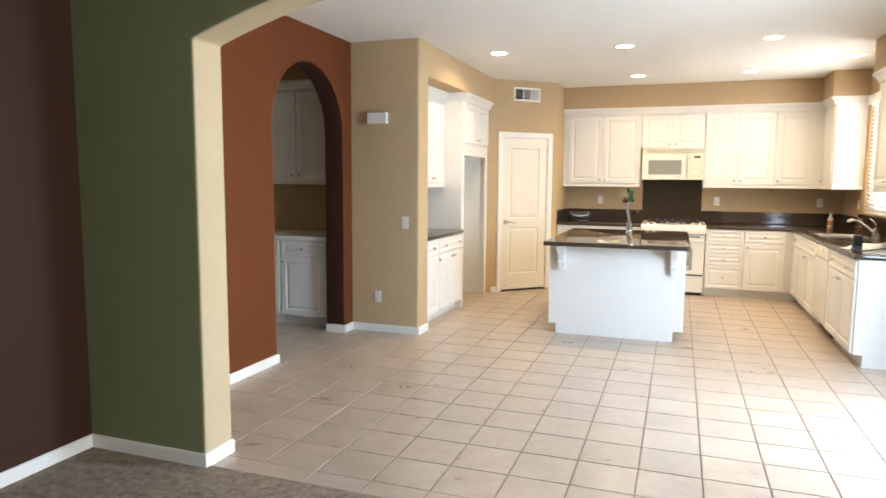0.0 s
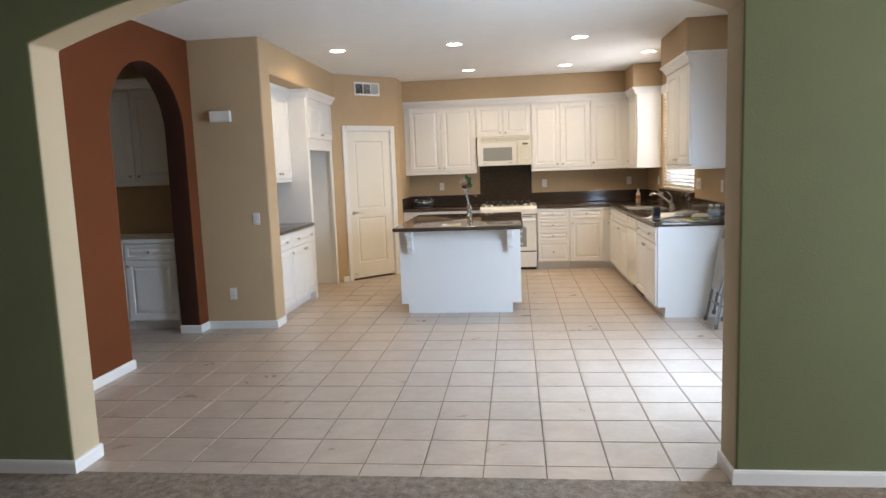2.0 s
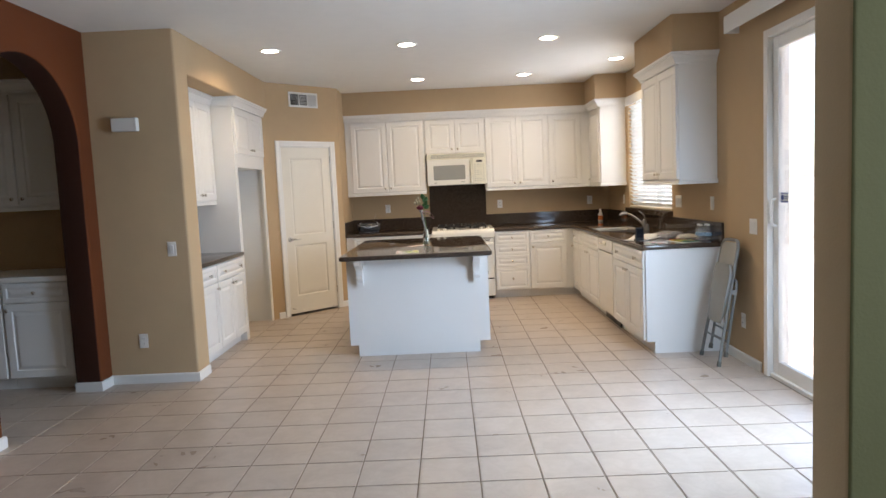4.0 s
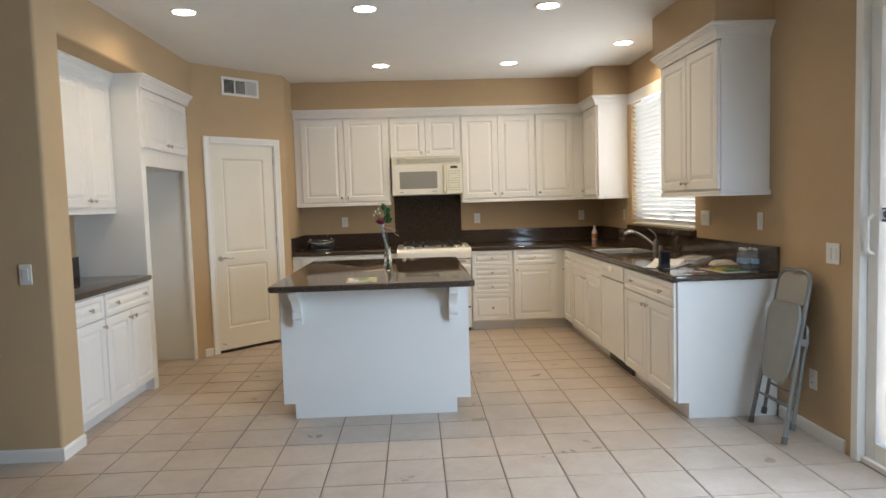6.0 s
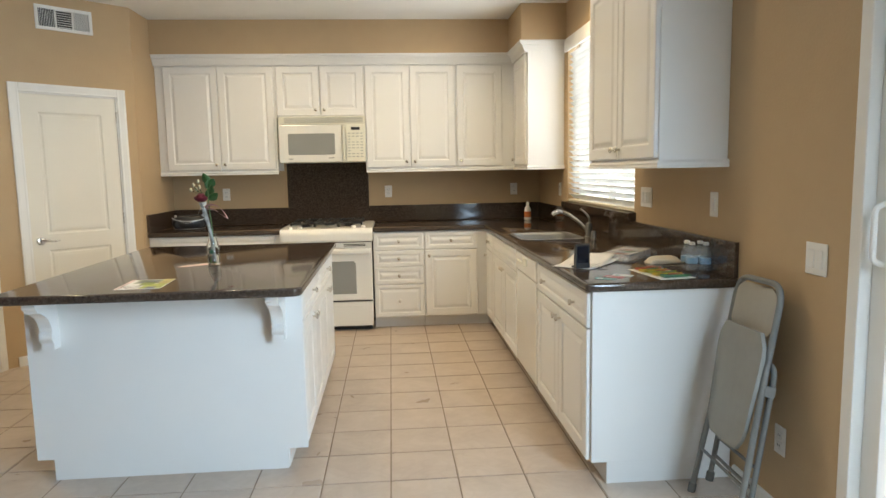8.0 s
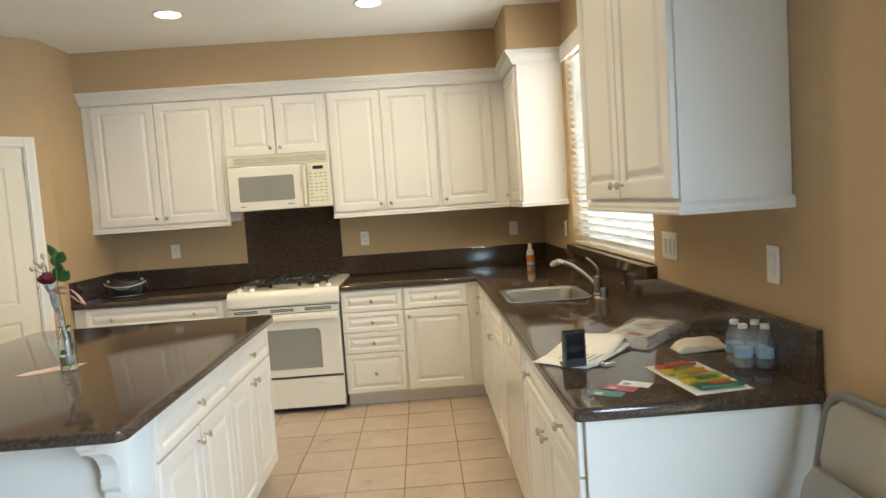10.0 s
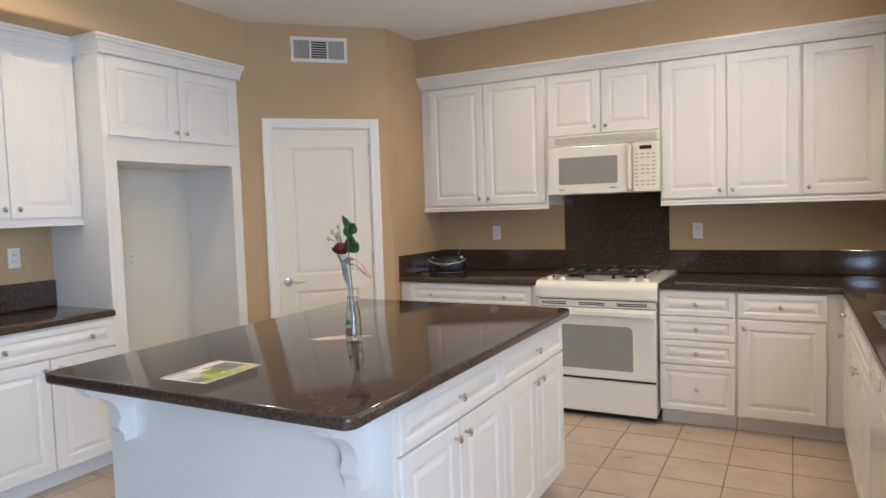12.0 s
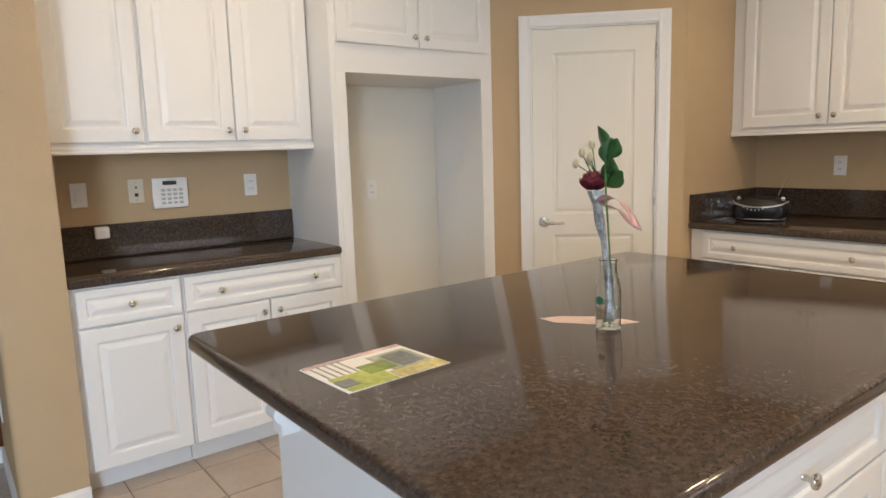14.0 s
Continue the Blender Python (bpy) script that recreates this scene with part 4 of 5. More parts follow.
for a, b, x in ((mid - 0.04, SY1 - 0.056, XR + 0.03), (SY0 + 0.056, mid + 0.04, XR + 0.085)):
    leaf = part("sash", boxes((x, a, 0.031, x + 0.045, a + 0.075, SZ - 0.06), (x, b - 0.075, 0.031, x + 0.045, b, SZ - 0.06), (x, a + 0.075, 0.031, x + 0.045, b - 0.075, 0.125), (x, a + 0.075, SZ - 0.14, x + 0.045, b - 0.075, SZ - 0.06), bevel=0.003), PLATE, sld)
    g = part("pane", boxes((x + 0.019, a + 0.07, 0.12, x + 0.025, b - 0.07, SZ - 0.135)), GLASS, leaf)
    g.visible_shadow = False
    if b > mid + 0.5:
        part("handle", tube(rounded([(x + 0.002, b - 0.04, 1.085), (x - 0.032, b - 0.04, 1.10), (x - 0.032, b - 0.04, 1.265), (x + 0.002, b - 0.04, 1.28)], 0.02), 0.0095, 8), PLATE, leaf, "white pull handle", True)
        part("sticker", boxes((x + 0.0165, b - 0.175, 1.25, x + 0.0185, b - 0.075, 1.32)), PLATE, leaf, "white sticker with blue bands on the glass")
        part("sticker_mark", lathe([(0.018, 0.0), (0.018, -0.001)], 16, "x", at=(x + 0.0163, b - 0.10, 1.287)), STICKER, leaf)
        for zz in (1.257, 1.316):
            part("sticker_band", boxes((x + 0.0155, b - 0.174, zz - (0.006 if zz < 1.29 else 0.004), x + 0.0164, b - 0.076, zz + (0.006 if zz < 1.29 else 0.004))), STICKER, leaf)
        for zz in (1.282, 1.294):
            part("sticker_line", boxes((x + 0.0155, b - 0.167, zz - 0.003, x + 0.0164, b - 0.125, zz + 0.003)), STICKER, leaf)
val = thing("blind_valance", pose(XR, 5.4, 2.52), "white vertical blind valance above the sliding door", "valance")
part("board", boxes((-0.115, -1.05, 0, -0.10, 1.36, 0.125), (-0.10, 1.345, 0, -0.001, 1.36, 0.125), (-0.10, -1.05, 0, -0.001, -1.035, 0.125), bevel=0.003), BLIND, val)
part("headrail", boxes((-0.08, -1.03, 0.06, -0.035, 1.34, 0.10)), PLATE, val)

# ---- sink and tap ----
sink = thing("kitchen_sink", pose((SX0 + SX1) / 2, (SYA + SYB) / 2, 0.914), "stainless steel single-bowl sink set in the granite", "sink")
hw, hl = (SX1 - SX0) / 2, (SYB - SYA) / 2


def bowl(y0, y1, deep):
    bm = bmesh.new()
    loops = []
    for inset, z in ((-0.016, 0.0005), (-0.014, 0.003), (-0.004, 0.0035), (0.006, 0.0), (0.014, -0.012), (0.022, -deep + 0.03), (0.05, -deep), (0.16, -deep - 0.004)):
        pts = []
        r = 0.075 - max(0, inset) * 0.2
        xa, xb, ya, yb = -hw + inset, hw - inset, y0 + inset, y1 - inset
        for cx, cy, a0 in ((xb - r, yb - r, 0), (xa + r, yb - r, 90), (xa + r, ya + r, 180), (xb - r, ya + r, 270)):
            for k in range(5):
                a = radians(a0 + 22.5 * k)
                pts.append(bm.verts.new((cx + r * math.cos(a), cy + r * math.sin(a), z)))
        loops.append(pts)
    for a, b in zip(loops, loops[1:]):
        for k in range(len(a)):
            bm.faces.new((a[k], a[(k + 1) % len(a)], b[(k + 1) % len(a)], b[k]))
    bm.faces.new(loops[-1])
    return bm


for y0, y1, deep in ((-hl, hl, 0.19),):
    b = part("bowl", bowl(y0, y1, deep), STEEL, sink, smooth=True)
    b.modifiers.new("thickness", "SOLIDIFY").thickness = -0.002
    part("drain", lathe([(0.045, -deep - 0.001), (0.045, -deep + 0.002), (0.03, -deep + 0.001), (0.02, -deep - 0.003)], 20, at=(0, (y0 + y1) / 2, 0)), CHROME, b, smooth=True)
tap = thing("kitchen_tap", pose(2.165, 8.90, 0.914), "brushed steel single-lever kitchen tap", "tap")
part("base", lathe([(0.03, 0.0), (0.03, 0.006), (0.024, 0.012), (0.022, 0.09), (0.018, 0.10), (0.010, 0.104)], 20), STEEL, tap, smooth=True)
part("spout", tube(rounded([(0, 0.0, 0.04), (-0.05, 0.065, 0.105), (-0.11, 0.143, 0.158), (-0.15, 0.195, 0.172)], 0.05), 0.0125, 12), STEEL, tap, "curved pull-out spout", True)
part("spray_head", tube(rounded([(-0.135, 0.176, 0.168), (-0.165, 0.214, 0.173), (-0.19, 0.247, 0.158), (-0.194, 0.252, 0.150)], 0.015), [0.014] * 2 + [0.019] * 9 + [0.017] * 3, 12), CHROME, tap, "bright pull-out spray head", True)
part("lever", tube(rounded([(0.0, 0, 0.10), (0.005, -0.005, 0.135), (-0.02, 0.02, 0.175), (-0.045, 0.05, 0.20)], 0.02), 0.0065, 10), STEEL, tap, smooth=True)
dis = thing("soap_dispenser", pose(2.155, 8.755, 0.914), "short brushed steel cap beside the kitchen tap", "dispenser")
part("cap", lathe([(0.022, 0.0), (0.022, 0.004), (0.018, 0.008), (0.018, 0.052), (0.015, 0.058), (0.006, 0.06)], 18), STEEL, dis, smooth=True)

# ---- dishwasher ----
dwsh = thing("dishwasher", pose(XC, 8.695, 0, 0, 0, -90), "white built-in dishwasher between the base cabinets", "dishwasher")
part("tub", boxes((0.006, 0.03, 0.10, 0.614, 0.60, 0.865)), APPL, dwsh)
part("door", boxes((0.006, -0.022, 0.115, 0.614, 0.03, 0.735), bevel=0.006), APPL, dwsh)
part("control_panel", boxes((0.006, -0.026, 0.742, 0.614, 0.03, 0.868), bevel=0.008), APPL, dwsh)
part("latch", boxes((0.25, -0.032, 0.80, 0.37, -0.025, 0.845), bevel=0.004), BISQUE, dwsh)
for k in range(5):
    part("button", boxes((0.06 + k * 0.03, -0.029, 0.80, 0.08 + k * 0.03, -0.0255, 0.815), bevel=0.001), BISQUE, dwsh)
part("kick_plate", boxes((0.006, 0.05, 0.005, 0.614, 0.06, 0.10)), BLACK, dwsh, "dark recessed kick plate")

# ---- range ----
RX0, RX1, RF = -0.199, 0.590, 10.125
rng = thing("gas_range", pose(RX0, RF, 0), "white slide-in gas range with black grates", "range")
rw = RX1 - RX0
part("body", boxes((0.004, 0.03, 0.06, rw - 0.004, 0.75, 0.86)), APPL, rng)
part("kick", boxes((0.02, 0.06, 0.0, rw - 0.02, 0.72, 0.06)), BLACK, rng)
dr = part("storage_drawer", boxes((0.004, -0.012, 0.045, rw - 0.004, 0.03, 0.262), bevel=0.006), APPL, rng)
line = [(0.09 + 0.59 * k / 16, 0.196 - 0.030 * min(1, 2.6 * math.sin(math.pi * k / 16)) ** 0.7) for k in range(17)]
part("grip", prism(line + [(0.675, 0.222), (0.095, 0.222)], 0.006, "y", -0.0175), APPL, dr, "curved finger grip")
part("seam", boxes((0.01, 0.006, 0.262, rw - 0.01, 0.03, 0.279)), BLACK, rng)
od = part("oven_door", boxes((0.004, -0.022, 0.279, rw - 0.004, 0.03, 0.742), bevel=0.008), APPL, rng)
pts = [(0.138, 0.338), (0.642, 0.338)]
for a, cx, cz in ((0, 0.607, 0.582), (90, 0.173, 0.582)):
    for k in range(6):
        t = radians(a + 18 * k)
        pts.append((cx + 0.035 * math.cos(t), cz + 0.035 * math.sin(t) + 0.012))
part("oven_window", prism(pts, 0.003, "y", -0.0245), GREYGLASS, od, "grey tinted oven window")
part("handle", boxes((0.015, -0.062, 0.695, rw - 0.015, -0.035, 0.735), (0.03, -0.037, 0.70, 0.07, -0.02, 0.73), (rw - 0.07, -0.037, 0.70, rw - 0.03, -0.02, 0.73), bevel=0.009), APPL, od, "broad white bar handle")
vp = part("vent_panel", boxes((0.004, -0.012, 0.748, rw - 0.004, 0.03, 0.792), bevel=0.003), APPL, rng)
for a, b in ((0.03, 0.20), (0.29, 0.46), (0.54, 0.73)):
    for zz in (0.764, 0.776):
        part("vent_slot", boxes((a, -0.0135, zz - 0.0035, b, -0.0115, zz + 0.0035)), BLACK, vp)
part("seam", boxes((0.01, 0.004, 0.792, rw - 0.01, 0.03, 0.80)), BLACK, rng)
lip = [(0.03, 0.80), (-0.015, 0.80), (-0.03, 0.815)]
for k in range(9):
    a = math.pi / 2 * k / 8
    lip.append((-0.032 + 0.055 * (1 - math.cos(a)), 0.86 + 0.058 * math.sin(a)))
lip += [(0.74, 0.925), (0.762, 0.925), (0.762, 0.86), (0.03, 0.86)]
bm = prism(lip, rw + 0.012, "x", -0.006)
top = part("cooktop", bm, APPL, rng, smooth=True)
part("display", boxes((0.34, 0.035, 0.9185, 0.43, 0.055, 0.922)), BLACK, top)
for kx in (0.075, 0.16, rw - 0.16, rw - 0.075):
    part("control_knob", lathe([(0.022, 0.0), (0.022, 0.008), (0.018, 0.022), (0.008, 0.024)], 18, at=(kx, 0.045, 0.918)), APPL, top, smooth=True)
for bx, by in ((0.19, 0.24), (0.19, 0.52), (0.385, 0.38), (0.58, 0.24), (0.58, 0.52)):
    part("burner", lathe([(0.05, 0.925), (0.05, 0.932), (0.036, 0.935), (0.036, 0.944), (0.03, 0.948), (0.008, 0.948)], 20, at=(bx, by, 0)), IRON, top, smooth=True)
for gx0, gx1 in ((0.075, 0.275), (0.285, 0.485), (0.495, 0.695)):
    cx = (gx0 + gx1) / 2
    bm = tube(rounded([(gx0, 0.11, 0.957), (gx1, 0.11, 0.957), (gx1, 0.66, 0.957), (gx0, 0.66, 0.957), (gx0, 0.111, 0.957)], 0.02), 0.0085, 6)
    for a, b in (((cx, 0.11), (cx, 0.21)), ((cx, 0.27), (cx, 0.49)), ((cx, 0.55), (cx, 0.66)), ((gx0, 0.24), (cx - 0.03, 0.24)), ((cx + 0.03, 0.24), (gx1, 0.24)), ((gx0, 0.52), (cx - 0.03, 0.52)), ((cx + 0.03, 0.52), (gx1, 0.52))):
        tube([(*a, 0.957), (*b, 0.960)], 0.0085, 6, bm)
    for fx in (gx0, gx1):
        for fy in (0.125, 0.645):
            tube([(fx, fy, 0.925), (fx, fy, 0.955)], 0.007, 6, bm)
    part("grate", bm, IRON, top, "black cast iron grate")

# ---- microwave ----
MX0, MF, MZ = -0.243, 10.525, 1.50
mw = thing("microwave_oven", pose(MX0, MF, MZ), "white over-the-range microwave oven with a keypad", "microwave")
mww = 0.79
part("housing", boxes((0, 0.02, 0, mww, 0.384, 0.418), bevel=0.003), BISQUE, mw)
gr = part("vent_grille", boxes((0, 0.004, 0.345, mww, 0.02, 0.418), bevel=0.003), BISQUE, mw)
for k in range(6):
    part("louvre", boxes((0.055, -0.001, 0.356 + k * 0.0085, mww - 0.02, 0.0045, 0.3605 + k * 0.0085)), BISQUE, gr)
    # raised grey strip stands in for the shade between louvres
    part("slot", boxes((0.055, 0.003, 0.3606 + k * 0.0085, mww - 0.02, 0.0042, 0.3644 + k * 0.0085)), GREYGLASS, gr)
md = part("door", boxes((0, -0.008, 0.003, 0.575, 0.02, 0.341), bevel=0.006), APPL, mw)
pts = []
for cx, cz, a in ((0.495, 0.25, 0), (0.098, 0.25, 90), (0.098, 0.085, 180), (0.495, 0.085, 270)):
    for k in range(5):
        t = radians(a + 22.5 * k)
        pts.append((cx + 0.014 * math.cos(t), cz + 0.014 * math.sin(t)))
part("window", prism(pts, 0.002, "y", -0.0098), GREYGLASS, md, "grey mesh window")
for x0, x1, zz in ((0.085, 0.125, 0.035), (0.45, 0.50, 0.04)):
    part("mark", boxes((x0, -0.009, zz - 0.004, x1, -0.0078, zz + 0.004)), GREYGLASS, md)
part("handle", boxes((0.58, -0.04, 0.02, 0.605, 0.02, 0.325), bevel=0.011), BISQUE, mw, "curved vertical handle")
kp = part("control_panel", boxes((0.61, -0.008, 0.003, mww, 0.02, 0.341), bevel=0.005), BISQUE, mw)
part("display", boxes((0.66, -0.0095, 0.292, 0.74, -0.0075, 0.318)), BLACK, kp)
for r in range(9):
    for c in range(4):
        if r in (2, 6) and c in (1, 2):
            continue
        part("button", boxes((0.628 + c * 0.038, -0.0092, 0.045 + r * 0.0265, 0.652 + c * 0.038, -0.0076, 0.053 + r * 0.0265)), material("button_grey", (0.42, 0.42, 0.38), 0.5), kp)

# ---- folding chair ----
ch = thing("folding_chair", pose(2.035, 6.95, 0, -11, -2.5, -94), "grey metal folding chair leaning folded against the wall", "folding chair")
bow = rounded([(0.0, 0, 0.012), (0.03, 0.0, 0.55), (0.035, 0.0, 0.965), (0.385, 0.0, 0.965), (0.39, 0.0, 0.55), (0.42, 0, 0.012)], 0.085, 7)
part("front_frame", tube(bow, 0.0125, 10), GREYMETAL, ch, smooth=True)
rear = rounded([(0.035, 0.05, 0.09), (0.045, 0.04, 0.66), (0.375, 0.04, 0.66), (0.385, 0.05, 0.09)], 0.05, 5)
part("rear_frame", tube(rear, 0.011, 10), GREYMETAL, ch, smooth=True)
for z, y, a, b in ((0.20, 0.0, 0.012, 0.408), (0.27, 0.047, 0.04, 0.38), (0.19, 0.049, 0.038, 0.382)):
    part("stretcher", tube([(a, y, z), (b, y, z)], 0.007, 8), GREYMETAL, ch, smooth=True)


def padded(w0, w1, h, thick, dish):
    """A rounded plate with a soft dish, face towards -y."""
    bm = bmesh.new()
    n, m = 10, 10
    sheets = []
    for back in (0, 1):
        grid = []
        for j in range(m + 1):
            v = j / m
            w = w0 + (w1 - w0) * v
            row = []
            for i in range(n + 1):
                u = i / n * 2 - 1
                cut = 1 - 0.26 * (max(0, abs(v * 2 - 1) - 0.6) / 0.4) ** 2
                y = dish * (u * u) + back * thick + (0.004 if (abs(u) > 0.95 or v in (0, 1)) and not back else 0)
                row.append(bm.verts.new((u * w / 2 * cut, y, v * h)))
            grid.append(row)
        for j in range(m):
            for i in range(n):
                bm.faces.new((grid[j][i], grid[j][i + 1], grid[j + 1][i + 1], grid[j + 1][i]))
        sheets.append(grid)
    a, b = sheets
    rim_a = a[0][:] + [r[-1] for r in a[1:]] + a[-1][-2::-1] + [r[0] for r in a[-2:0:-1]]
    rim_b = b[0][:] + [r[-1] for r in b[1:]] + b[-1][-2::-1] + [r[0] for r in b[-2:0:-1]]
    for k in range(len(rim_a)):
        j = (k + 1) % len(rim_a)
        bm.faces.new((rim_a[k], rim_a[j], rim_b[j], rim_b[k]))
    return bm


part("backrest", padded(0.335, 0.315, 0.19, 0.010, -0.022), BACKREST, ch, smooth=True, m=pose(0.21, 0.012, 0.755))
part("seat", padded(0.31, 0.385, 0.46, 0.020, 0.006), GREYVINYL, ch, "padded grey seat folded flat", True, pose(0.21, -0.034, 0.315, 1))
for x in (0.022, 0.398):
    part("hinge_plate", boxes((x - 0.004, 0.006, 0.55, x + 0.004, 0.045, 0.59), bevel=0.002), GREYMETAL, ch)
for x, y, z in ((0.0, 0, 0.0), (0.42, 0, 0.0), (0.035, 0.05, 0.075), (0.385, 0.05, 0.075)):
    part("foot", lathe([(0.0165, 0.0), (0.0165, 0.035), (0.0135, 0.04)], 12, at=(x, y, z)), material("grey_rubber", (0.12, 0.12, 0.11), 0.8), ch, smooth=True)

# ---- outside ----
structure("ground", boxes((-300, -300, -0.35, 600, 300, -0.17)), SOIL, "garden soil reaching the horizon")
structure("pavement_patio", boxes((XR + 0.165, -3.0, -0.165, 6.7, 14.5, -0.06)), CONCRETE, "pale concrete patio slab")
fence = thing("garden_fence", pose(10.0, 6.0, -0.17), "red-brown wooden board fence at the garden's edge", "fence")
board = boxes((0, 0, 0.05, 0.022, 0.142, 1.85), bevel=0.003)
BOARD = bpy.data.meshes.new("board")
board.to_mesh(BOARD)
board.free()
BOARD.materials.append(FENCE)
for k in range(110):
    shared("board", BOARD, fence, pose(random.uniform(-0.004, 0.004), -6 + k * 0.146, random.uniform(-0.012, 0.012)))
for z in (0.35, 1.45):
    part("rail", boxes((0.024, -6, z, 0.064, 10, z + 0.09)), FENCE, fence)
for k in range(7):
    part("post", boxes((0.064, -6 + k * 2.6, 0, 0.154, -5.91 + k * 2.6, 1.8)), FENCE, fence)


def leaves(center, radii, count, size, seed):
    rnd = random.Random(seed)
    verts, faces = [], []
    lobes = [(Vector((rnd.uniform(-0.7, 0.7) * radii[0], rnd.uniform(-0.7, 0.7) * radii[1], rnd.uniform(-0.6, 0.75) * radii[2])), rnd.uniform(0.25, 0.55)) for _ in range(14)]
    for _ in range(count):
        c, r = rnd.choice(lobes)
        d = Vector((rnd.gauss(0, 1), rnd.gauss(0, 1), rnd.gauss(0, 1))).normalized() * r * rnd.uniform(0.5, 1.05)
        p = Vector(center) + c + Vector((d.x * radii[0], d.y * radii[1], d.z * radii[2]))
        a = Vector((rnd.gauss(0, 1), rnd.gauss(0, 1), rnd.gauss(0, 1))).normalized()
        b = a.orthogonal().normalized()
        s = size * rnd.uniform(0.6, 1.3)
        n = len(verts)
        verts += [p - a * s, p + b * s * 0.45, p + a * s, p - b * s * 0.45]
        faces.append((n, n + 1, n + 2, n + 3))
    me = bpy.data.meshes.new("crown")
    me.from_pydata([tuple(v) for v in verts], [], faces)
    me.materials.append(LEAF)
    return me


def plant(name, x, y, height, radii, count, size, seed, label, category):
    top = thing(name, pose(x, y, -0.17), label, category, name + "s")
    bm = tube([(0, 0, 0), (0.03, 0.02, height * 0.4), (0.0, 0.05, height * 0.75)], [0.05 * height / 2 + 0.01, 0.035 * height / 2 + 0.006, 0.02], 8)
    for k in range(6):
        a = k * 1.05
        tube([(0.02, 0.02, height * 0.4), (math.cos(a) * radii[0] * 0.6, math.sin(a) * radii[1] * 0.6, height * 0.8)], [0.02, 0.006], 6, bm)
    part("trunk", bm, BARK, top)
    shared("crown", leaves((0, 0, height * 0.72), radii, count, size, seed), top, pose(0, 0, 0))


plant("garden_shrub", 7.4, 9.6, 1.0, (0.8, 0.8, 0.65), 2600, 0.05, 3, "leafy green garden shrub in front of the fence", "shrub")
plant("garden_shrub", 8.2, 11.4, 1.1, (0.9, 0.9, 0.7), 2600, 0.05, 4, "leafy green garden shrub in front of the fence", "shrub")
plant("garden_shrub", 8.6, 13.3, 1.0, (0.9, 0.9, 0.7), 2600, 0.05, 5, "leafy green garden shrub in front of the fence", "shrub")
plant("garden_tree", 12.5, 13.0, 4.4, (1.7, 1.7, 1.5), 6000, 0.09, 6, "leafy tree beyond the garden fence", "tree")
plant("garden_tree", 12.0, 17.5, 4.8, (1.8, 1.8, 1.6), 6000, 0.09, 7, "leafy tree beyond the garden fence", "tree")
plant("garden_tree", 13.0, 9.0, 4.2, (1.6, 1.6, 1.4), 5000, 0.09, 8, "leafy tree beyond the garden fence", "tree")

# ---- things on the island ----
PAPER = material("paper", (0.80, 0.79, 0.76), 0.6, vary=0.02)


def flat_quad(points, z, thick=0.0012, bm=None):
    return prism(points, thick, "z", z, bm)


def ink(name, c):
    return material("print_" + name, c, 0.4, vary=0.3, scale=55)


fly = thing("flyer", pose(-0.360, 7.392, 0.9145, 0, 0, 3), "printed paper flyer with green and yellow pictures", "flyer")
part("sheet", boxes((-0.0975, -0.130, 0, 0.0975, 0.130, 0.0012)), PAPER, fly)
for row, c in (((-0.06, 0.015, 0.05, 0.118), ("pale_green", (0.40, 0.43, 0.34))), ((0.005, -0.120, 0.0955, -0.005), ("lime", (0.44, 0.50, 0.12))), ((0.052, 0.0, 0.0965, 0.127), ("yellow", (0.66, 0.58, 0.24))), ((-0.045, 0.045, 0.04, 0.105), ("slate", (0.20, 0.22, 0.23))), ((-0.02, -0.035, 0.035, 0.035), ("meadow", (0.26, 0.34, 0.08))), ((0.03, -0.122, 0.07, -0.085), ("slate", (0.20, 0.22, 0.23))), ((-0.095, -0.126, -0.082, 0.126), ("blush", (0.62, 0.46, 0.42)))):
    z = 0.0013 + 0.0003 * (len(fly.children))
    part("picture", boxes((row[0], row[1], 0.0012, row[2], row[3], z + 0.0004)), ink(*c), fly)
for k in range(5):
    part("text_bar", boxes((-0.085, -0.115 + k * 0.017, 0.0012, 0.0 + 0.01 * (k % 3), -0.110 + k * 0.017, 0.0016)), ink("grey", (0.3, 0.3, 0.3)), fly)

card = thing("pink_card", pose(-0.292, 8.015, 0.9145, 0, 0, 38), "pink and white patterned card under the vase", "card")
part("sheet", prism([(-0.13, 0.0), (-0.09, -0.035), (0.06, -0.045), (0.125, -0.005), (0.05, 0.04), (-0.08, 0.03)], 0.0012, "z"), material("pink_paper", (0.62, 0.40, 0.36), 0.55, scale=30, dark=(0.70, 0.62, 0.55)), card)

VGLASS = glass_material("bottle_glass", (0.93, 0.96, 0.95), 0.0, 1.3)
vase = thing("flower_vase", pose(-0.209, 7.985, 0.9145) @ Matrix.Diagonal((1.12, 1.12, 1.03, 1)), "small clear glass bottle vase with a wrapped rose", "vase")
part("bottle", lathe([(0.006, 0.004), (0.028, 0.004), (0.0285, 0.008), (0.0285, 0.09), (0.026, 0.115), (0.019, 0.14), (0.018, 0.165), (0.021, 0.170), (0.0185, 0.172), (0.0165, 0.168), (0.0165, 0.14), (0.023, 0.113), (0.026, 0.09), (0.026, 0.010), (0.006, 0.008)], 24), VGLASS, vase, "clear glass bottle", True)
part("printed_mark", prism([(0.010 * math.cos(2 * math.pi * k / 16), 0.075 + 0.010 * math.sin(2 * math.pi * k / 16)) for k in range(16)], 0.0006, "y", -0.0292), material("print_dark_green", (0.03, 0.14, 0.08), 0.4), vase, "round dark green printed mark")
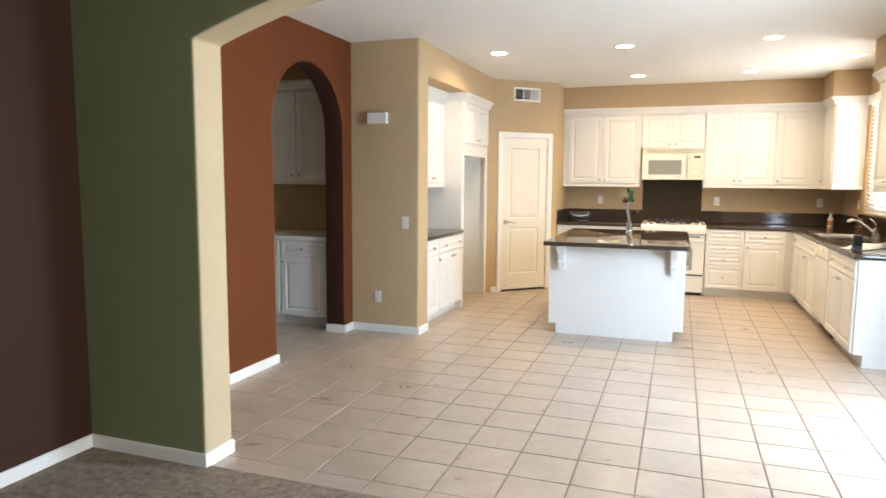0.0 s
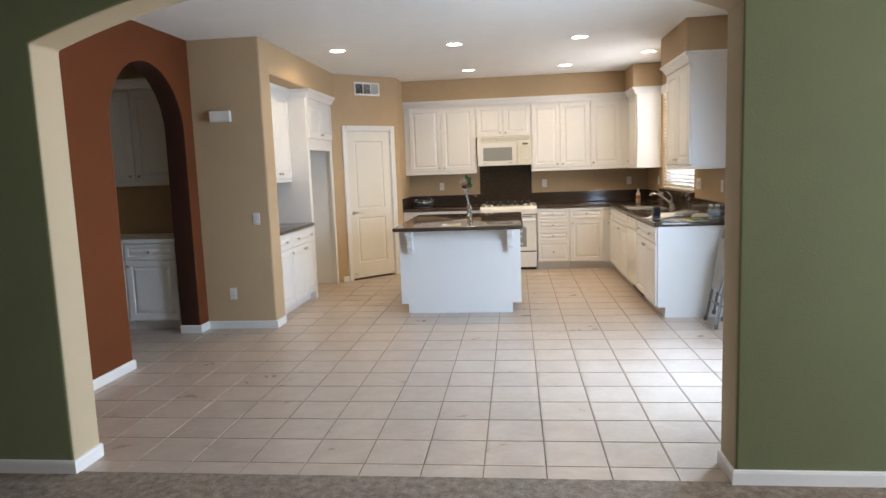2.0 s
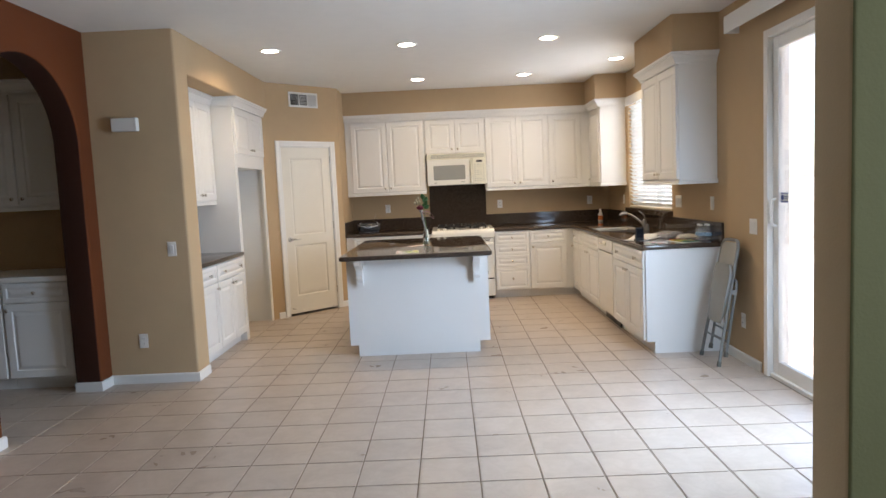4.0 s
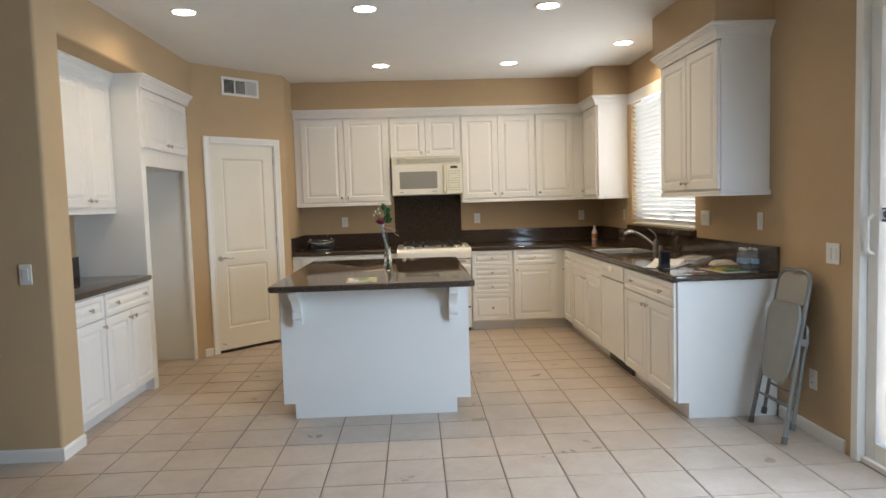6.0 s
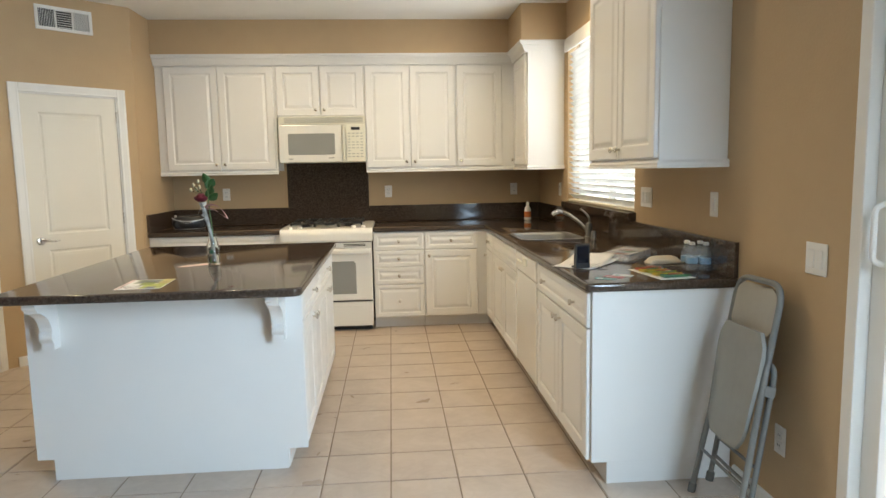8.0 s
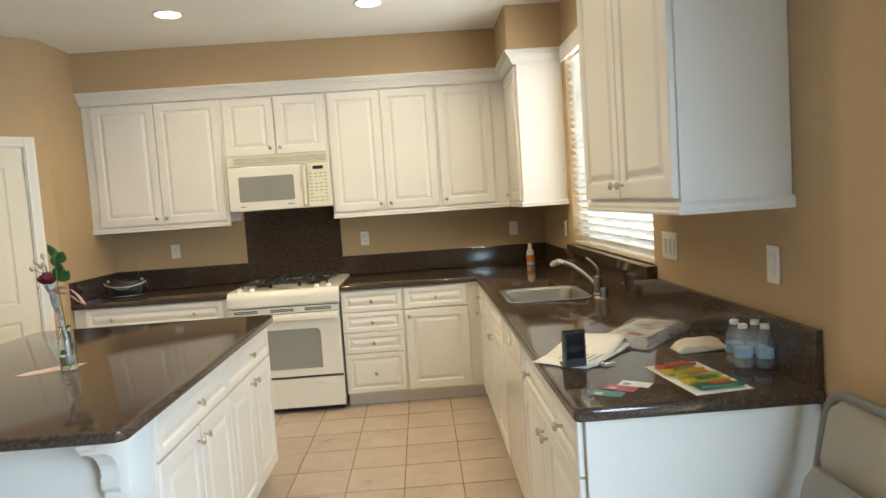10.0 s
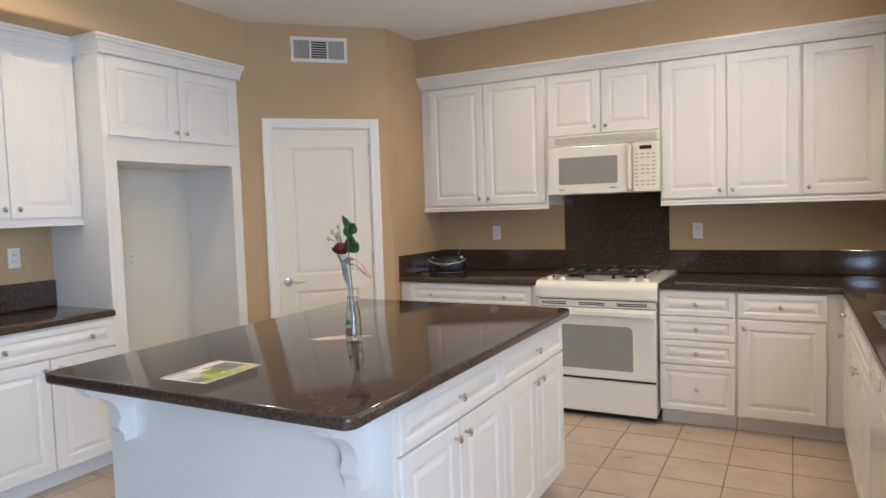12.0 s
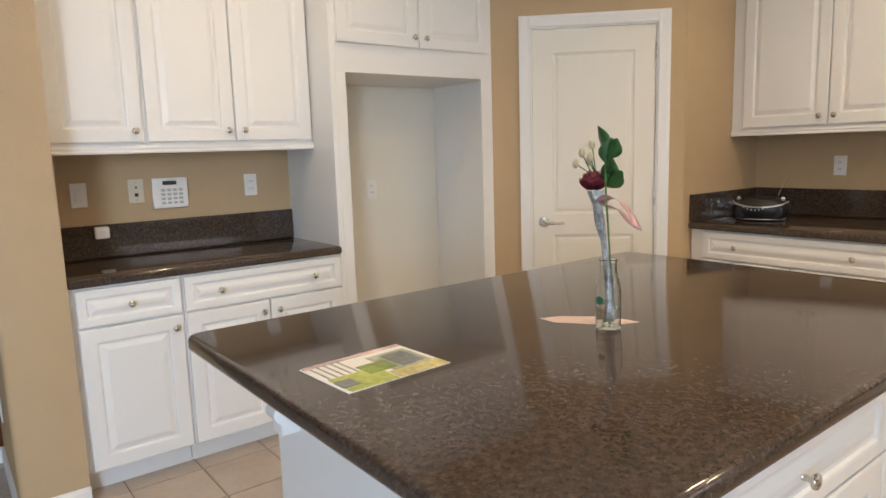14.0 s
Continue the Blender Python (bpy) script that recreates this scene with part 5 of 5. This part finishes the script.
part("water", lathe([(0.005, 0.0105), (0.0255, 0.0105), (0.0255, 0.055), (0.005, 0.055)], 20), glass_material("water", (0.95, 0.97, 0.93), 0.0, 1.33), vase, smooth=True)
STEM = [(0.004, 0.0, 0.012), (-0.002, 0.0, 0.12), (-0.016, 0.0, 0.22), (-0.034, 0, 0.31)]
part("stem", tube([(-0.012, 0.006, 0.014), (0.006, 0.004, 0.10), (0.0, 0.003, 0.20), (-0.008, 0, 0.33), (-0.010, 0, 0.44)], 0.0022, 8), material("stem_green", (0.10, 0.20, 0.06), 0.5), vase)
part("stem", tube(STEM, 0.0028, 8), material("stem_green", (0.10, 0.20, 0.06), 0.5), vase)
foil = material("clear_wrap", (0.66, 0.69, 0.76), 0.14, metal=0.3, scale=60, vary=0.45, bump=0.9, bump_scale=110)
foil.node_tree.nodes["Principled BSDF"].inputs["Alpha"].default_value = 0.85
bm = tube([(0.004, 0.0, 0.02), (-0.001, 0.0, 0.12), (-0.014, 0.0, 0.21), (-0.022, 0, 0.255), (-0.032, 0, 0.30), (-0.036, 0, 0.335)], [0.007, 0.009, 0.006, 0.010, 0.009, 0.017], 9)
for v in bm.verts:
    v.co.x += random.uniform(-0.003, 0.003)
    v.co.y += random.uniform(-0.003, 0.003)
part("wrap", bm, foil, vase, "crinkled clear foil wrap around the stem")
bm = bmesh.new()
for ring, (r, n, h, lean) in enumerate(((0.006, 3, 0.022, 0.1), (0.013, 5, 0.024, 0.35), (0.020, 6, 0.022, 0.65), (0.026, 7, 0.018, 1.0))):
    for k in range(n):
        a = 2 * math.pi * k / n + ring * 0.7
        c, s = math.cos(a), math.sin(a)
        strip = []
        for j in range(4):
            t = j / 3
            rr = r * (0.45 + 0.75 * math.sin(t * 1.7) * (0.6 + 0.4 * lean))
            w = 0.013 * math.sin(0.5 + t * 2.1) * (0.8 + ring * 0.18)
            strip.append([bm.verts.new((c * rr - s * u * w, s * rr + c * u * w, -0.012 + h * 2 * t * (1 - 0.25 * lean * t) - 0.004 * u * u)) for u in (-1, 0, 1)])
        for p, q in zip(strip, strip[1:]):
            for i in range(2):
                bm.faces.new((p[i], p[i + 1], q[i + 1], q[i]))
rose = part("rose", bm, material("dark_red_petals", (0.13, 0.008, 0.022), 0.6, scale=60, vary=0.2), vase, "dark red rose bloom", True, pose(-0.042, 0.0, 0.352))
rose.modifiers.new("thickness", "SOLIDIFY").thickness = 0.001
GREENLEAF = material("rose_leaf", (0.035, 0.12, 0.03), 0.45, scale=40, vary=0.25)


def leaf_blade(length, width):
    bm = bmesh.new()
    n = 8
    rows = []
    for k in range(n + 1):
        t = k / n
        w = width * math.sin(math.pi * min(0.98, t + 0.02)) ** 0.8
        rows.append([bm.verts.new((u * w, -0.05 * length * t * t * 4 + abs(u) * w * 0.25, t * length)) for u in (-1, 0, 1)])
    for a, b in zip(rows, rows[1:]):
        for i in range(2):
            bm.faces.new((a[i], a[i + 1], b[i + 1], b[i]))
    return bm


for x, z, ry, rz, ln in ((-0.012, 0.352, 22, 20, 0.062), (-0.006, 0.378, 38, -30, 0.058), (-0.008, 0.40, 8, 60, 0.060), (-0.004, 0.345, 48, 10, 0.055), (-0.004, 0.412, 30, 15, 0.052), (-0.012, 0.43, -8, -20, 0.058)):
    lf = part("leaf", leaf_blade(ln, 0.021), GREENLEAF, vase, smooth=True, m=pose(x, 0, z, 0, ry, rz))
    lf.modifiers.new("thickness", "SOLIDIFY").thickness = 0.0008
BUDS = material("cream_buds", (0.55, 0.50, 0.33), 0.6, scale=60, vary=0.2)
for x, y, z, tx in ((-0.075, 0.0, 0.425, -0.05), (-0.055, 0.01, 0.445, -0.04), (-0.085, -0.01, 0.40, -0.055), (-0.045, -0.008, 0.415, -0.035), (-0.066, 0.012, 0.405, -0.045)):
    part("sprig", tube([(-0.035, 0, 0.33), (tx, y * 0.5, 0.38), (x, y, z)], 0.0013, 6), GREENLEAF, vase)
    bm = bmesh.new()
    bmesh.ops.create_icosphere(bm, subdivisions=2, radius=0.0095, matrix=Matrix.Translation((x, y, z)) @ Matrix.Diagonal((0.8, 0.8, 1.3, 1)))
    part("bud", bm, BUDS, vase, smooth=True)
RIBBON = material("pink_ribbon", (0.70, 0.40, 0.40), 0.35, scale=40, vary=0.25)
RIBBON.node_tree.nodes["Principled BSDF"].inputs["Alpha"].default_value = 0.7
loop = [(-0.03, 0, 0.305), (0.0, -0.006, 0.325), (0.035, -0.008, 0.315), (0.06, -0.004, 0.285), (0.078, 0.0, 0.245), (0.05, 0.004, 0.262), (0.02, 0.006, 0.295), (-0.025, 0.004, 0.30)]
bm = bmesh.new()
rr = rounded(loop, 0.02, 4)
va = [(bm.verts.new(p + Vector((0, -0.012, 0.006))), bm.verts.new(p + Vector((0.004, 0.012, -0.006)))) for p in rr]
for (a, b), (c, d) in zip(va, va[1:]):
    bm.faces.new((a, b, d, c))
rb = part("ribbon", bm, RIBBON, vase, "pink organza ribbon loop", True)
rb.modifiers.new("thickness", "SOLIDIFY").thickness = 0.0006

# ---- things on the worktops ----
WT = 0.9145
boom = thing("portable_stereo", pose(-1.06, 10.45, WT, 0, 0, 16) @ Matrix.Diagonal((1.18, 1.18, 1.18, 1)), "small black and silver portable stereo on the worktop", "stereo")
bm = bmesh.new()
rows = []
for k in range(9):
    t = k / 8
    w, d = 0.128 * math.sin(0.55 + 2.0 * t) ** 0.45, 0.085 * math.sin(0.6 + 1.9 * t) ** 0.5
    ring = []
    for j in range(28):
        a = 2 * math.pi * j / 28
        ring.append(bm.verts.new((math.copysign(abs(math.cos(a)) ** 0.75, math.cos(a)) * w, math.copysign(abs(math.sin(a)) ** 0.75, math.sin(a)) * d, 0.004 + t * 0.098)))
    rows.append(ring)
for a, b in zip(rows, rows[1:]):
    for j in range(28):
        bm.faces.new((a[j], a[(j + 1) % 28], b[(j + 1) % 28], b[j]))
bm.faces.new(rows[0])
bm.faces.new(rows[-1])
part("body", bm, BLACK, boom, smooth=True)
SILVER = material("silver_plastic", (0.55, 0.55, 0.56), 0.3, metal=0.6)
part("handle", tube(rounded([(-0.095, -0.02, 0.103), (-0.06, 0.045, 0.108), (0.06, 0.045, 0.108), (0.095, -0.02, 0.103)], 0.04), 0.0045, 8), BLACK, boom, smooth=True)
part("trim_band", tube([(math.cos(a) * 0.128, math.sin(a) * 0.092 - 0.002, 0.104 + 0.034 * math.sin(a)) for a in [math.pi * (1.08 + 0.84 * k / 16) for k in range(17)]], 0.004, 8), SILVER, boom, smooth=True)
for sx in (-0.075, 0.075):
    part("speaker_grille", lathe([(0.03, -0.084), (0.03, -0.089), (0.024, -0.091), (0.006, -0.090)], 20, "y", at=(sx, 0.016, 0.045)), IRON, boom, smooth=True)
part("aerial", tube([(0.06, 0.04, 0.10), (0.10, 0.05, 0.21)], 0.0012, 6), CHROME, boom)
part("base_ring", tube([(math.cos(a) * 0.108, math.sin(a) * 0.074, 0.010) for a in [2 * math.pi * k / 24 for k in range(24)]], 0.0028, 8, closed=True), SILVER, boom, smooth=True)
for k in range(7):
    part("button", lathe([(0.0045, -0.080), (0.0045, -0.087), (0.003, -0.089)], 10, "y", at=(-0.062 + 0.017 * k, 0, 0.056 + 0.0016 * (k - 3) ** 2)), SILVER, boom)
for sx in (-0.098, 0.098):
    part("handle_pivot", lathe([(0.002, -0.011), (0.008, -0.008), (0.011, 0.0), (0.008, 0.008), (0.002, 0.011)], 14, at=(sx, -0.02, 0.106)), SILVER, boom, smooth=True)
for sx in (-0.05, 0.05):
    part("foot", lathe([(0.01, 0.0), (0.01, 0.006)], 10, at=(sx, 0, 0)), BLACK, boom)

soap = thing("dish_soap_bottle", pose(2.09, 10.66, WT), "small white soap bottle with an orange label", "bottle")
part("bottle", lathe([(0.03, 0.0), (0.033, 0.006), (0.033, 0.09), (0.028, 0.115), (0.014, 0.135), (0.013, 0.142)], 20), PLATE, soap, smooth=True)
part("label", lathe([(0.0336, 0.025), (0.0336, 0.08)], 20), material("orange_label", (0.70, 0.26, 0.07), 0.5, dark=(0.62, 0.13, 0.03), scale=40), soap)
part("cap", lathe([(0.016, 0.142), (0.016, 0.165), (0.008, 0.175)], 16), PLATE, soap, smooth=True)

dock = thing("phone_dock", pose(1.69, 7.47, WT, 0, 0, 8), "small black upright phone dock on the papers", "phone dock")
part("housing", prism([(-0.028, 0.003), (0.03, 0.003), (0.026, 0.012), (0.0, 0.018), (-0.006, 0.122), (-0.02, 0.124), (-0.026, 0.118)], 0.072, "x", -0.036), BLACK, dock)
part("screen", boxes((-0.03, -0.030, 0.03, 0.03, -0.0268, 0.112), bevel=0.001), material("dark_screen", (0.01, 0.012, 0.02), 0.12), dock)


def curled(x0, y0, x1, y1, lift, n=10, m=8, seed=1):
    """A sheet of paper with soft waves and a raised edge."""
    rnd = random.Random(seed)
    p = rnd.uniform(0, 6)
    bm = bmesh.new()
    g = [[bm.verts.new((x0 + (x1 - x0) * i / n, y0 + (y1 - y0) * j / m, 0.0015 + lift * (i / n) ** 3 + 0.003 * abs(math.sin(p + i * 0.6 + j * 0.45)))) for i in range(n + 1)] for j in range(m + 1)]
    for j in range(m):
        for i in range(n):
            bm.faces.new((g[j][i], g[j][i + 1], g[j + 1][i + 1], g[j + 1][i]))
    return bm


doc = thing("printed_sheets", pose(1.755, 7.60, WT, 0, 0, 48), "loose white printed sheets lying on the worktop", "papers")
for k in range(2):
    sh = part("sheet", curled(-0.17, -0.108, 0.17, 0.108, 0.012 + 0.018 * k, seed=k), PAPER, doc, smooth=True, m=pose(0.02 * k, 0.012 * k, 0.002 * k, 0, 0, 9 * k))
    sh.modifiers.new("thickness", "SOLIDIFY").thickness = 0.0005
for k in range(6):
    part("text_bar", boxes((-0.10, -0.075 + k * 0.022, 0.0078, 0.02 + 0.01 * (k % 3), -0.070 + k * 0.022, 0.0086)), ink("grey", (0.3, 0.3, 0.3)), doc)
part("picture", boxes((0.02, 0.02, 0.013, 0.075, 0.075, 0.0138)), ink("slate", (0.18, 0.20, 0.22)), doc)

bag = thing("bagged_newspaper", pose(2.04, 7.83, WT, 0, 0, 48), "folded newspaper in a crinkled clear plastic bag", "newspaper")
bm = bmesh.new()
n = 14
g = []
for j in range(n + 1):
    row = []
    for i in range(n + 1):
        u, v = i / n * 2 - 1, j / n * 2 - 1
        edge = max(abs(u), abs(v))
        z = 0.05 * (1 - edge ** 4) * (0.7 + 0.3 * u) + 0.010 * noise.noise(Vector((u * 3.1, v * 3.7, 2.0))) + 0.006
        row.append(bm.verts.new((u * 0.225 + 0.012 * noise.noise(Vector((v * 3, 7, u))), v * 0.125 + 0.012 * noise.noise(Vector((u * 4, 1, v))), max(0.003, z))))
    g.append(row)
for j in range(n):
    for i in range(n):
        bm.faces.new((g[j][i], g[j][i + 1], g[j + 1][i + 1], g[j + 1][i]))
film_mat = bpy.data.materials.new("plastic_film")
film_mat.use_nodes = True
pb = film_mat.node_tree.nodes["Principled BSDF"]
pb.inputs["Base Color"].default_value = (0.85, 0.87, 0.88, 1)
pb.inputs["Alpha"].default_value = 0.32
pb.inputs["Roughness"].default_value = 0.12
part("bag", bm, film_mat, bag, "crinkled clear plastic bag", True)
for k in range(4):
    part("folded_page", boxes((-0.165 + 0.004 * k, -0.09, 0.002 + k * 0.008, 0.16, 0.09 - 0.006 * k, 0.0095 + k * 0.008), bevel=0.002), material("newsprint", (0.62, 0.58, 0.52), 0.8, scale=50, dark=(0.42, 0.39, 0.36)), bag)
for k in range(5):
    part("picture", boxes((-0.14 + k * 0.055, -0.06 + 0.03 * (k % 2), 0.0335, -0.10 + k * 0.055, 0.0 + 0.04 * (k % 2), 0.0345)), ink(*[("rust", (0.45, 0.16, 0.10)), ("grey", (0.3, 0.3, 0.3)), ("green", (0.16, 0.26, 0.06))][k % 3]), bag)

towel = thing("folded_napkin", pose(2.15, 7.565, WT, 0, 0, 10), "folded cream paper napkin on the worktop", "napkin")
bm = bmesh.new()
n = 12
sheets = []
for side in (0, 1):
    g = []
    for j in range(n + 1):
        row = []
        for i in range(n + 1):
            u, v = i / n * 2 - 1, j / n * 2 - 1
            lump = (1 - u ** 6) * (1 - v ** 6) * (0.021 + 0.007 * math.sin(3 * v + u) + 0.006 * noise.noise(Vector((u * 2, v * 2, 5))))
            row.append(bm.verts.new((u * 0.092 + 0.008 * v, v * 0.05 * (1 + 0.12 * u), 0.002 + (lump + 0.006 if side else 0))))
        g.append(row)
    for j in range(n):
        for i in range(n):
            bm.faces.new((g[j][i], g[j][i + 1], g[j + 1][i + 1], g[j + 1][i]))
    sheets.append(g)
a, b2 = sheets
rim = [(0, i) for i in range(n)] + [(j, n) for j in range(n)] + [(n, n - i) for i in range(n)] + [(n - j, 0) for j in range(n)]
for (j0, i0), (j1, i1) in zip(rim, rim[1:] + rim[:1]):
    bm.faces.new((a[j0][i0], a[j1][i1], b2[j1][i1], b2[j0][i0]))
part("folded_cloth", bm, material("cream_tissue", (0.74, 0.66, 0.52), 0.9, scale=50, vary=0.05, bump=0.4, bump_scale=150), towel, smooth=True)

snack = thing("snack_tray", pose(2.0, 7.24, WT, 0, 0, 6), "white card with bright wrapped snack bars", "snacks")
part("card", prism([(-0.085, -0.16), (0.085, -0.155), (0.09, 0.16), (-0.085, 0.16)], 0.0015, "z"), PAPER, snack)
for k, (x, y, rz, c) in enumerate(((-0.005, 0.11, 14, ("red", (0.50, 0.10, 0.05))), (-0.01, 0.055, 10, ("yellow_wrap", (0.62, 0.46, 0.05))), (0.005, -0.005, 6, ("lime_wrap", (0.40, 0.42, 0.06))), (0.0, -0.06, 3, ("yellow_wrap", (0.62, 0.46, 0.05))), (0.008, -0.115, 0, ("green_wrap", (0.05, 0.18, 0.08))))):
    bm = bmesh.new()
    box(bm, -0.068, -0.021, 0.002, 0.068, 0.021, 0.017, 0.006, 2)
    for v in bm.verts:
        if abs(v.co.x) > 0.062:
            v.co.z = 0.006 + (v.co.z - 0.006) * 0.2
    w = part("wrapped_bar", bm, ink(*c), snack, c[0].replace("_wrap", "") + " foil-wrapped bar", True, pose(x, y, 0, 0, 0, rz))
    part("printed_band", boxes((-0.03, -0.012, 0.0165, 0.035, 0.012, 0.0176)), ink(*(("green_wrap", (0.05, 0.18, 0.08)) if k % 2 else ("red", (0.50, 0.10, 0.05)))), w)

CLEAR = bpy.data.materials.new("clear_plastic")
CLEAR.use_nodes = True
pb = CLEAR.node_tree.nodes["Principled BSDF"]
pb.inputs["Base Color"].default_value = (0.75, 0.82, 0.86, 1)
pb.inputs["Alpha"].default_value = 0.17
pb.inputs["Roughness"].default_value = 0.06
BLUE = material("blue_label", (0.16, 0.36, 0.58), 0.4, dark=(0.45, 0.58, 0.70), scale=70)


def water_bottle(x, y, turn):
    b = thing("water_bottle", pose(x, y, WT, 0, 0, turn), "small clear water bottle with a blue label", "bottle", "water bottles")
    prof = [(0.020, 0.001), (0.026, 0.004), (0.0265, 0.018), (0.025, 0.024), (0.0265, 0.03), (0.0265, 0.072), (0.024, 0.09), (0.015, 0.11), (0.0115, 0.116), (0.0115, 0.124)]
    part("bottle", lathe(prof, 18), CLEAR, b, smooth=True)
    part("label", lathe([(0.0270, 0.034), (0.0270, 0.062)], 18), BLUE, b)
    part("cap", lathe([(0.0135, 0.121), (0.0135, 0.133), (0.011, 0.135)], 16), PLATE, b, smooth=True)


for k, (x, y) in enumerate(((2.185, 7.375), (2.178, 7.305), (2.236, 7.345), (2.232, 7.278))):
    water_bottle(x, y, 40 * k)

for x, y, rz, c, n in ((1.712, 7.150, -32, (0.05, 0.20, 0.20), "teal"), (1.763, 7.187, -38, (0.38, 0.06, 0.09), "red"), (1.812, 7.213, -36, (0.72, 0.74, 0.74), "white")):
    cd = thing("business_card", pose(x, y, WT + (x - 1.7) * 0.012, 0, 0, rz + 90), f"{n} business card lying on the granite", "card", "business cards")
    part("card", boxes((-0.0255, -0.045, 0, 0.0255, 0.045, 0.0008)), material("card_" + n, c, 0.4, vary=0.03), cd)
    part("mark", boxes((-0.018, 0.012, 0.0008, 0.004, 0.034, 0.0011)), material("card_mark_" + n, {"teal": (0.6, 0.65, 0.65), "red": (0.6, 0.4, 0.42), "white": (0.05, 0.35, 0.42)}[n], 0.4), cd)
keys = thing("key_ring", pose(1.775, 7.43, WT + 0.006), "small ring of metal keys on the papers", "keys")
part("ring", tube([(0.012 * math.cos(a), 0.012 * math.sin(a), 0.002) for a in [2 * math.pi * k / 16 for k in range(16)]], 0.0012, 6, closed=True), CHROME, keys, smooth=True)
for a in (20, 75):
    part("key", boxes((0.010, -0.004, 0, 0.05, 0.004, 0.002), (0.010, -0.009, 0.0003, 0.026, 0.009, 0.0022), bevel=0.0006), CHROME, keys, m=pose(0, 0, 0.001, 0, 0, a))

# ---- floor tiles ----
PITCH, PITCH_Y, TX, TY = 0.309, 0.3025, -0.194, 6.29
tile_bm = bmesh.new()
h, hy = (PITCH - 0.0058) / 2, (PITCH_Y - 0.005) / 2
box(tile_bm, -h, -hy, -0.004, h, hy, 0.004)
tops = [e for e in tile_bm.edges if all(v.co.z > 0 for v in e.verts)]
bmesh.ops.bevel(tile_bm, geom=tops, offset=0.003, segments=2, affect="EDGES")
TILE_ME = bpy.data.meshes.new("tile")
tile_bm.to_mesh(TILE_ME)
tile_bm.free()
TILE_ME.materials.append(TILE)
KEEP = [(-0.80, 7.45, 0.22, 8.95), (1.72, 7.10, 2.3, 10.95), (-1.3, 10.40, 2.3, 11.2), (-2.9, 7.1, -2.2, 8.3), (-4.9, 6.9, -2.9, 7.6)]
hidden = bmesh.new()
for i in range(-15, 9):
    for j in range(-9, 16):
        x, y = TX + (i + 0.5) * PITCH, TY + (j + 0.5) * PITCH_Y
        x0, x1, y0, y1 = x - h, x + h, y - hy, y + hy
        if y1 < YF0 + 0.03 or y0 > YB or x0 > XR or x1 < -4.6 or (x1 < XL - 0.2 and (y0 > 7.3 or y1 < 4.1)):
            continue
        if any(a < x0 and x1 < c and b < y0 and y1 < d for a, b, c, d in KEEP):
            continue
        if x1 < XL - 0.15 or y0 < YF0 + 0.02 or (x > -1.3 and y > 10.3) or (x + 2.05) - (y - 9.37) < -0.1 and y > 9.4:
            box(hidden, max(x0, -4.6), max(y0, YF0 + 0.02), -0.004, min(x1, XR + 0.1), y1, 0.0)
            continue
        shared("tile", TILE_ME, floor, pose(x, y, -0.004 + random.uniform(-0.0003, 0.0003), 0, 0, 180 * random.randrange(2)))
tagged(part("edge_tiles", hidden, TILE, floor, "cut tiles along the room's edges"), kind="stuff")
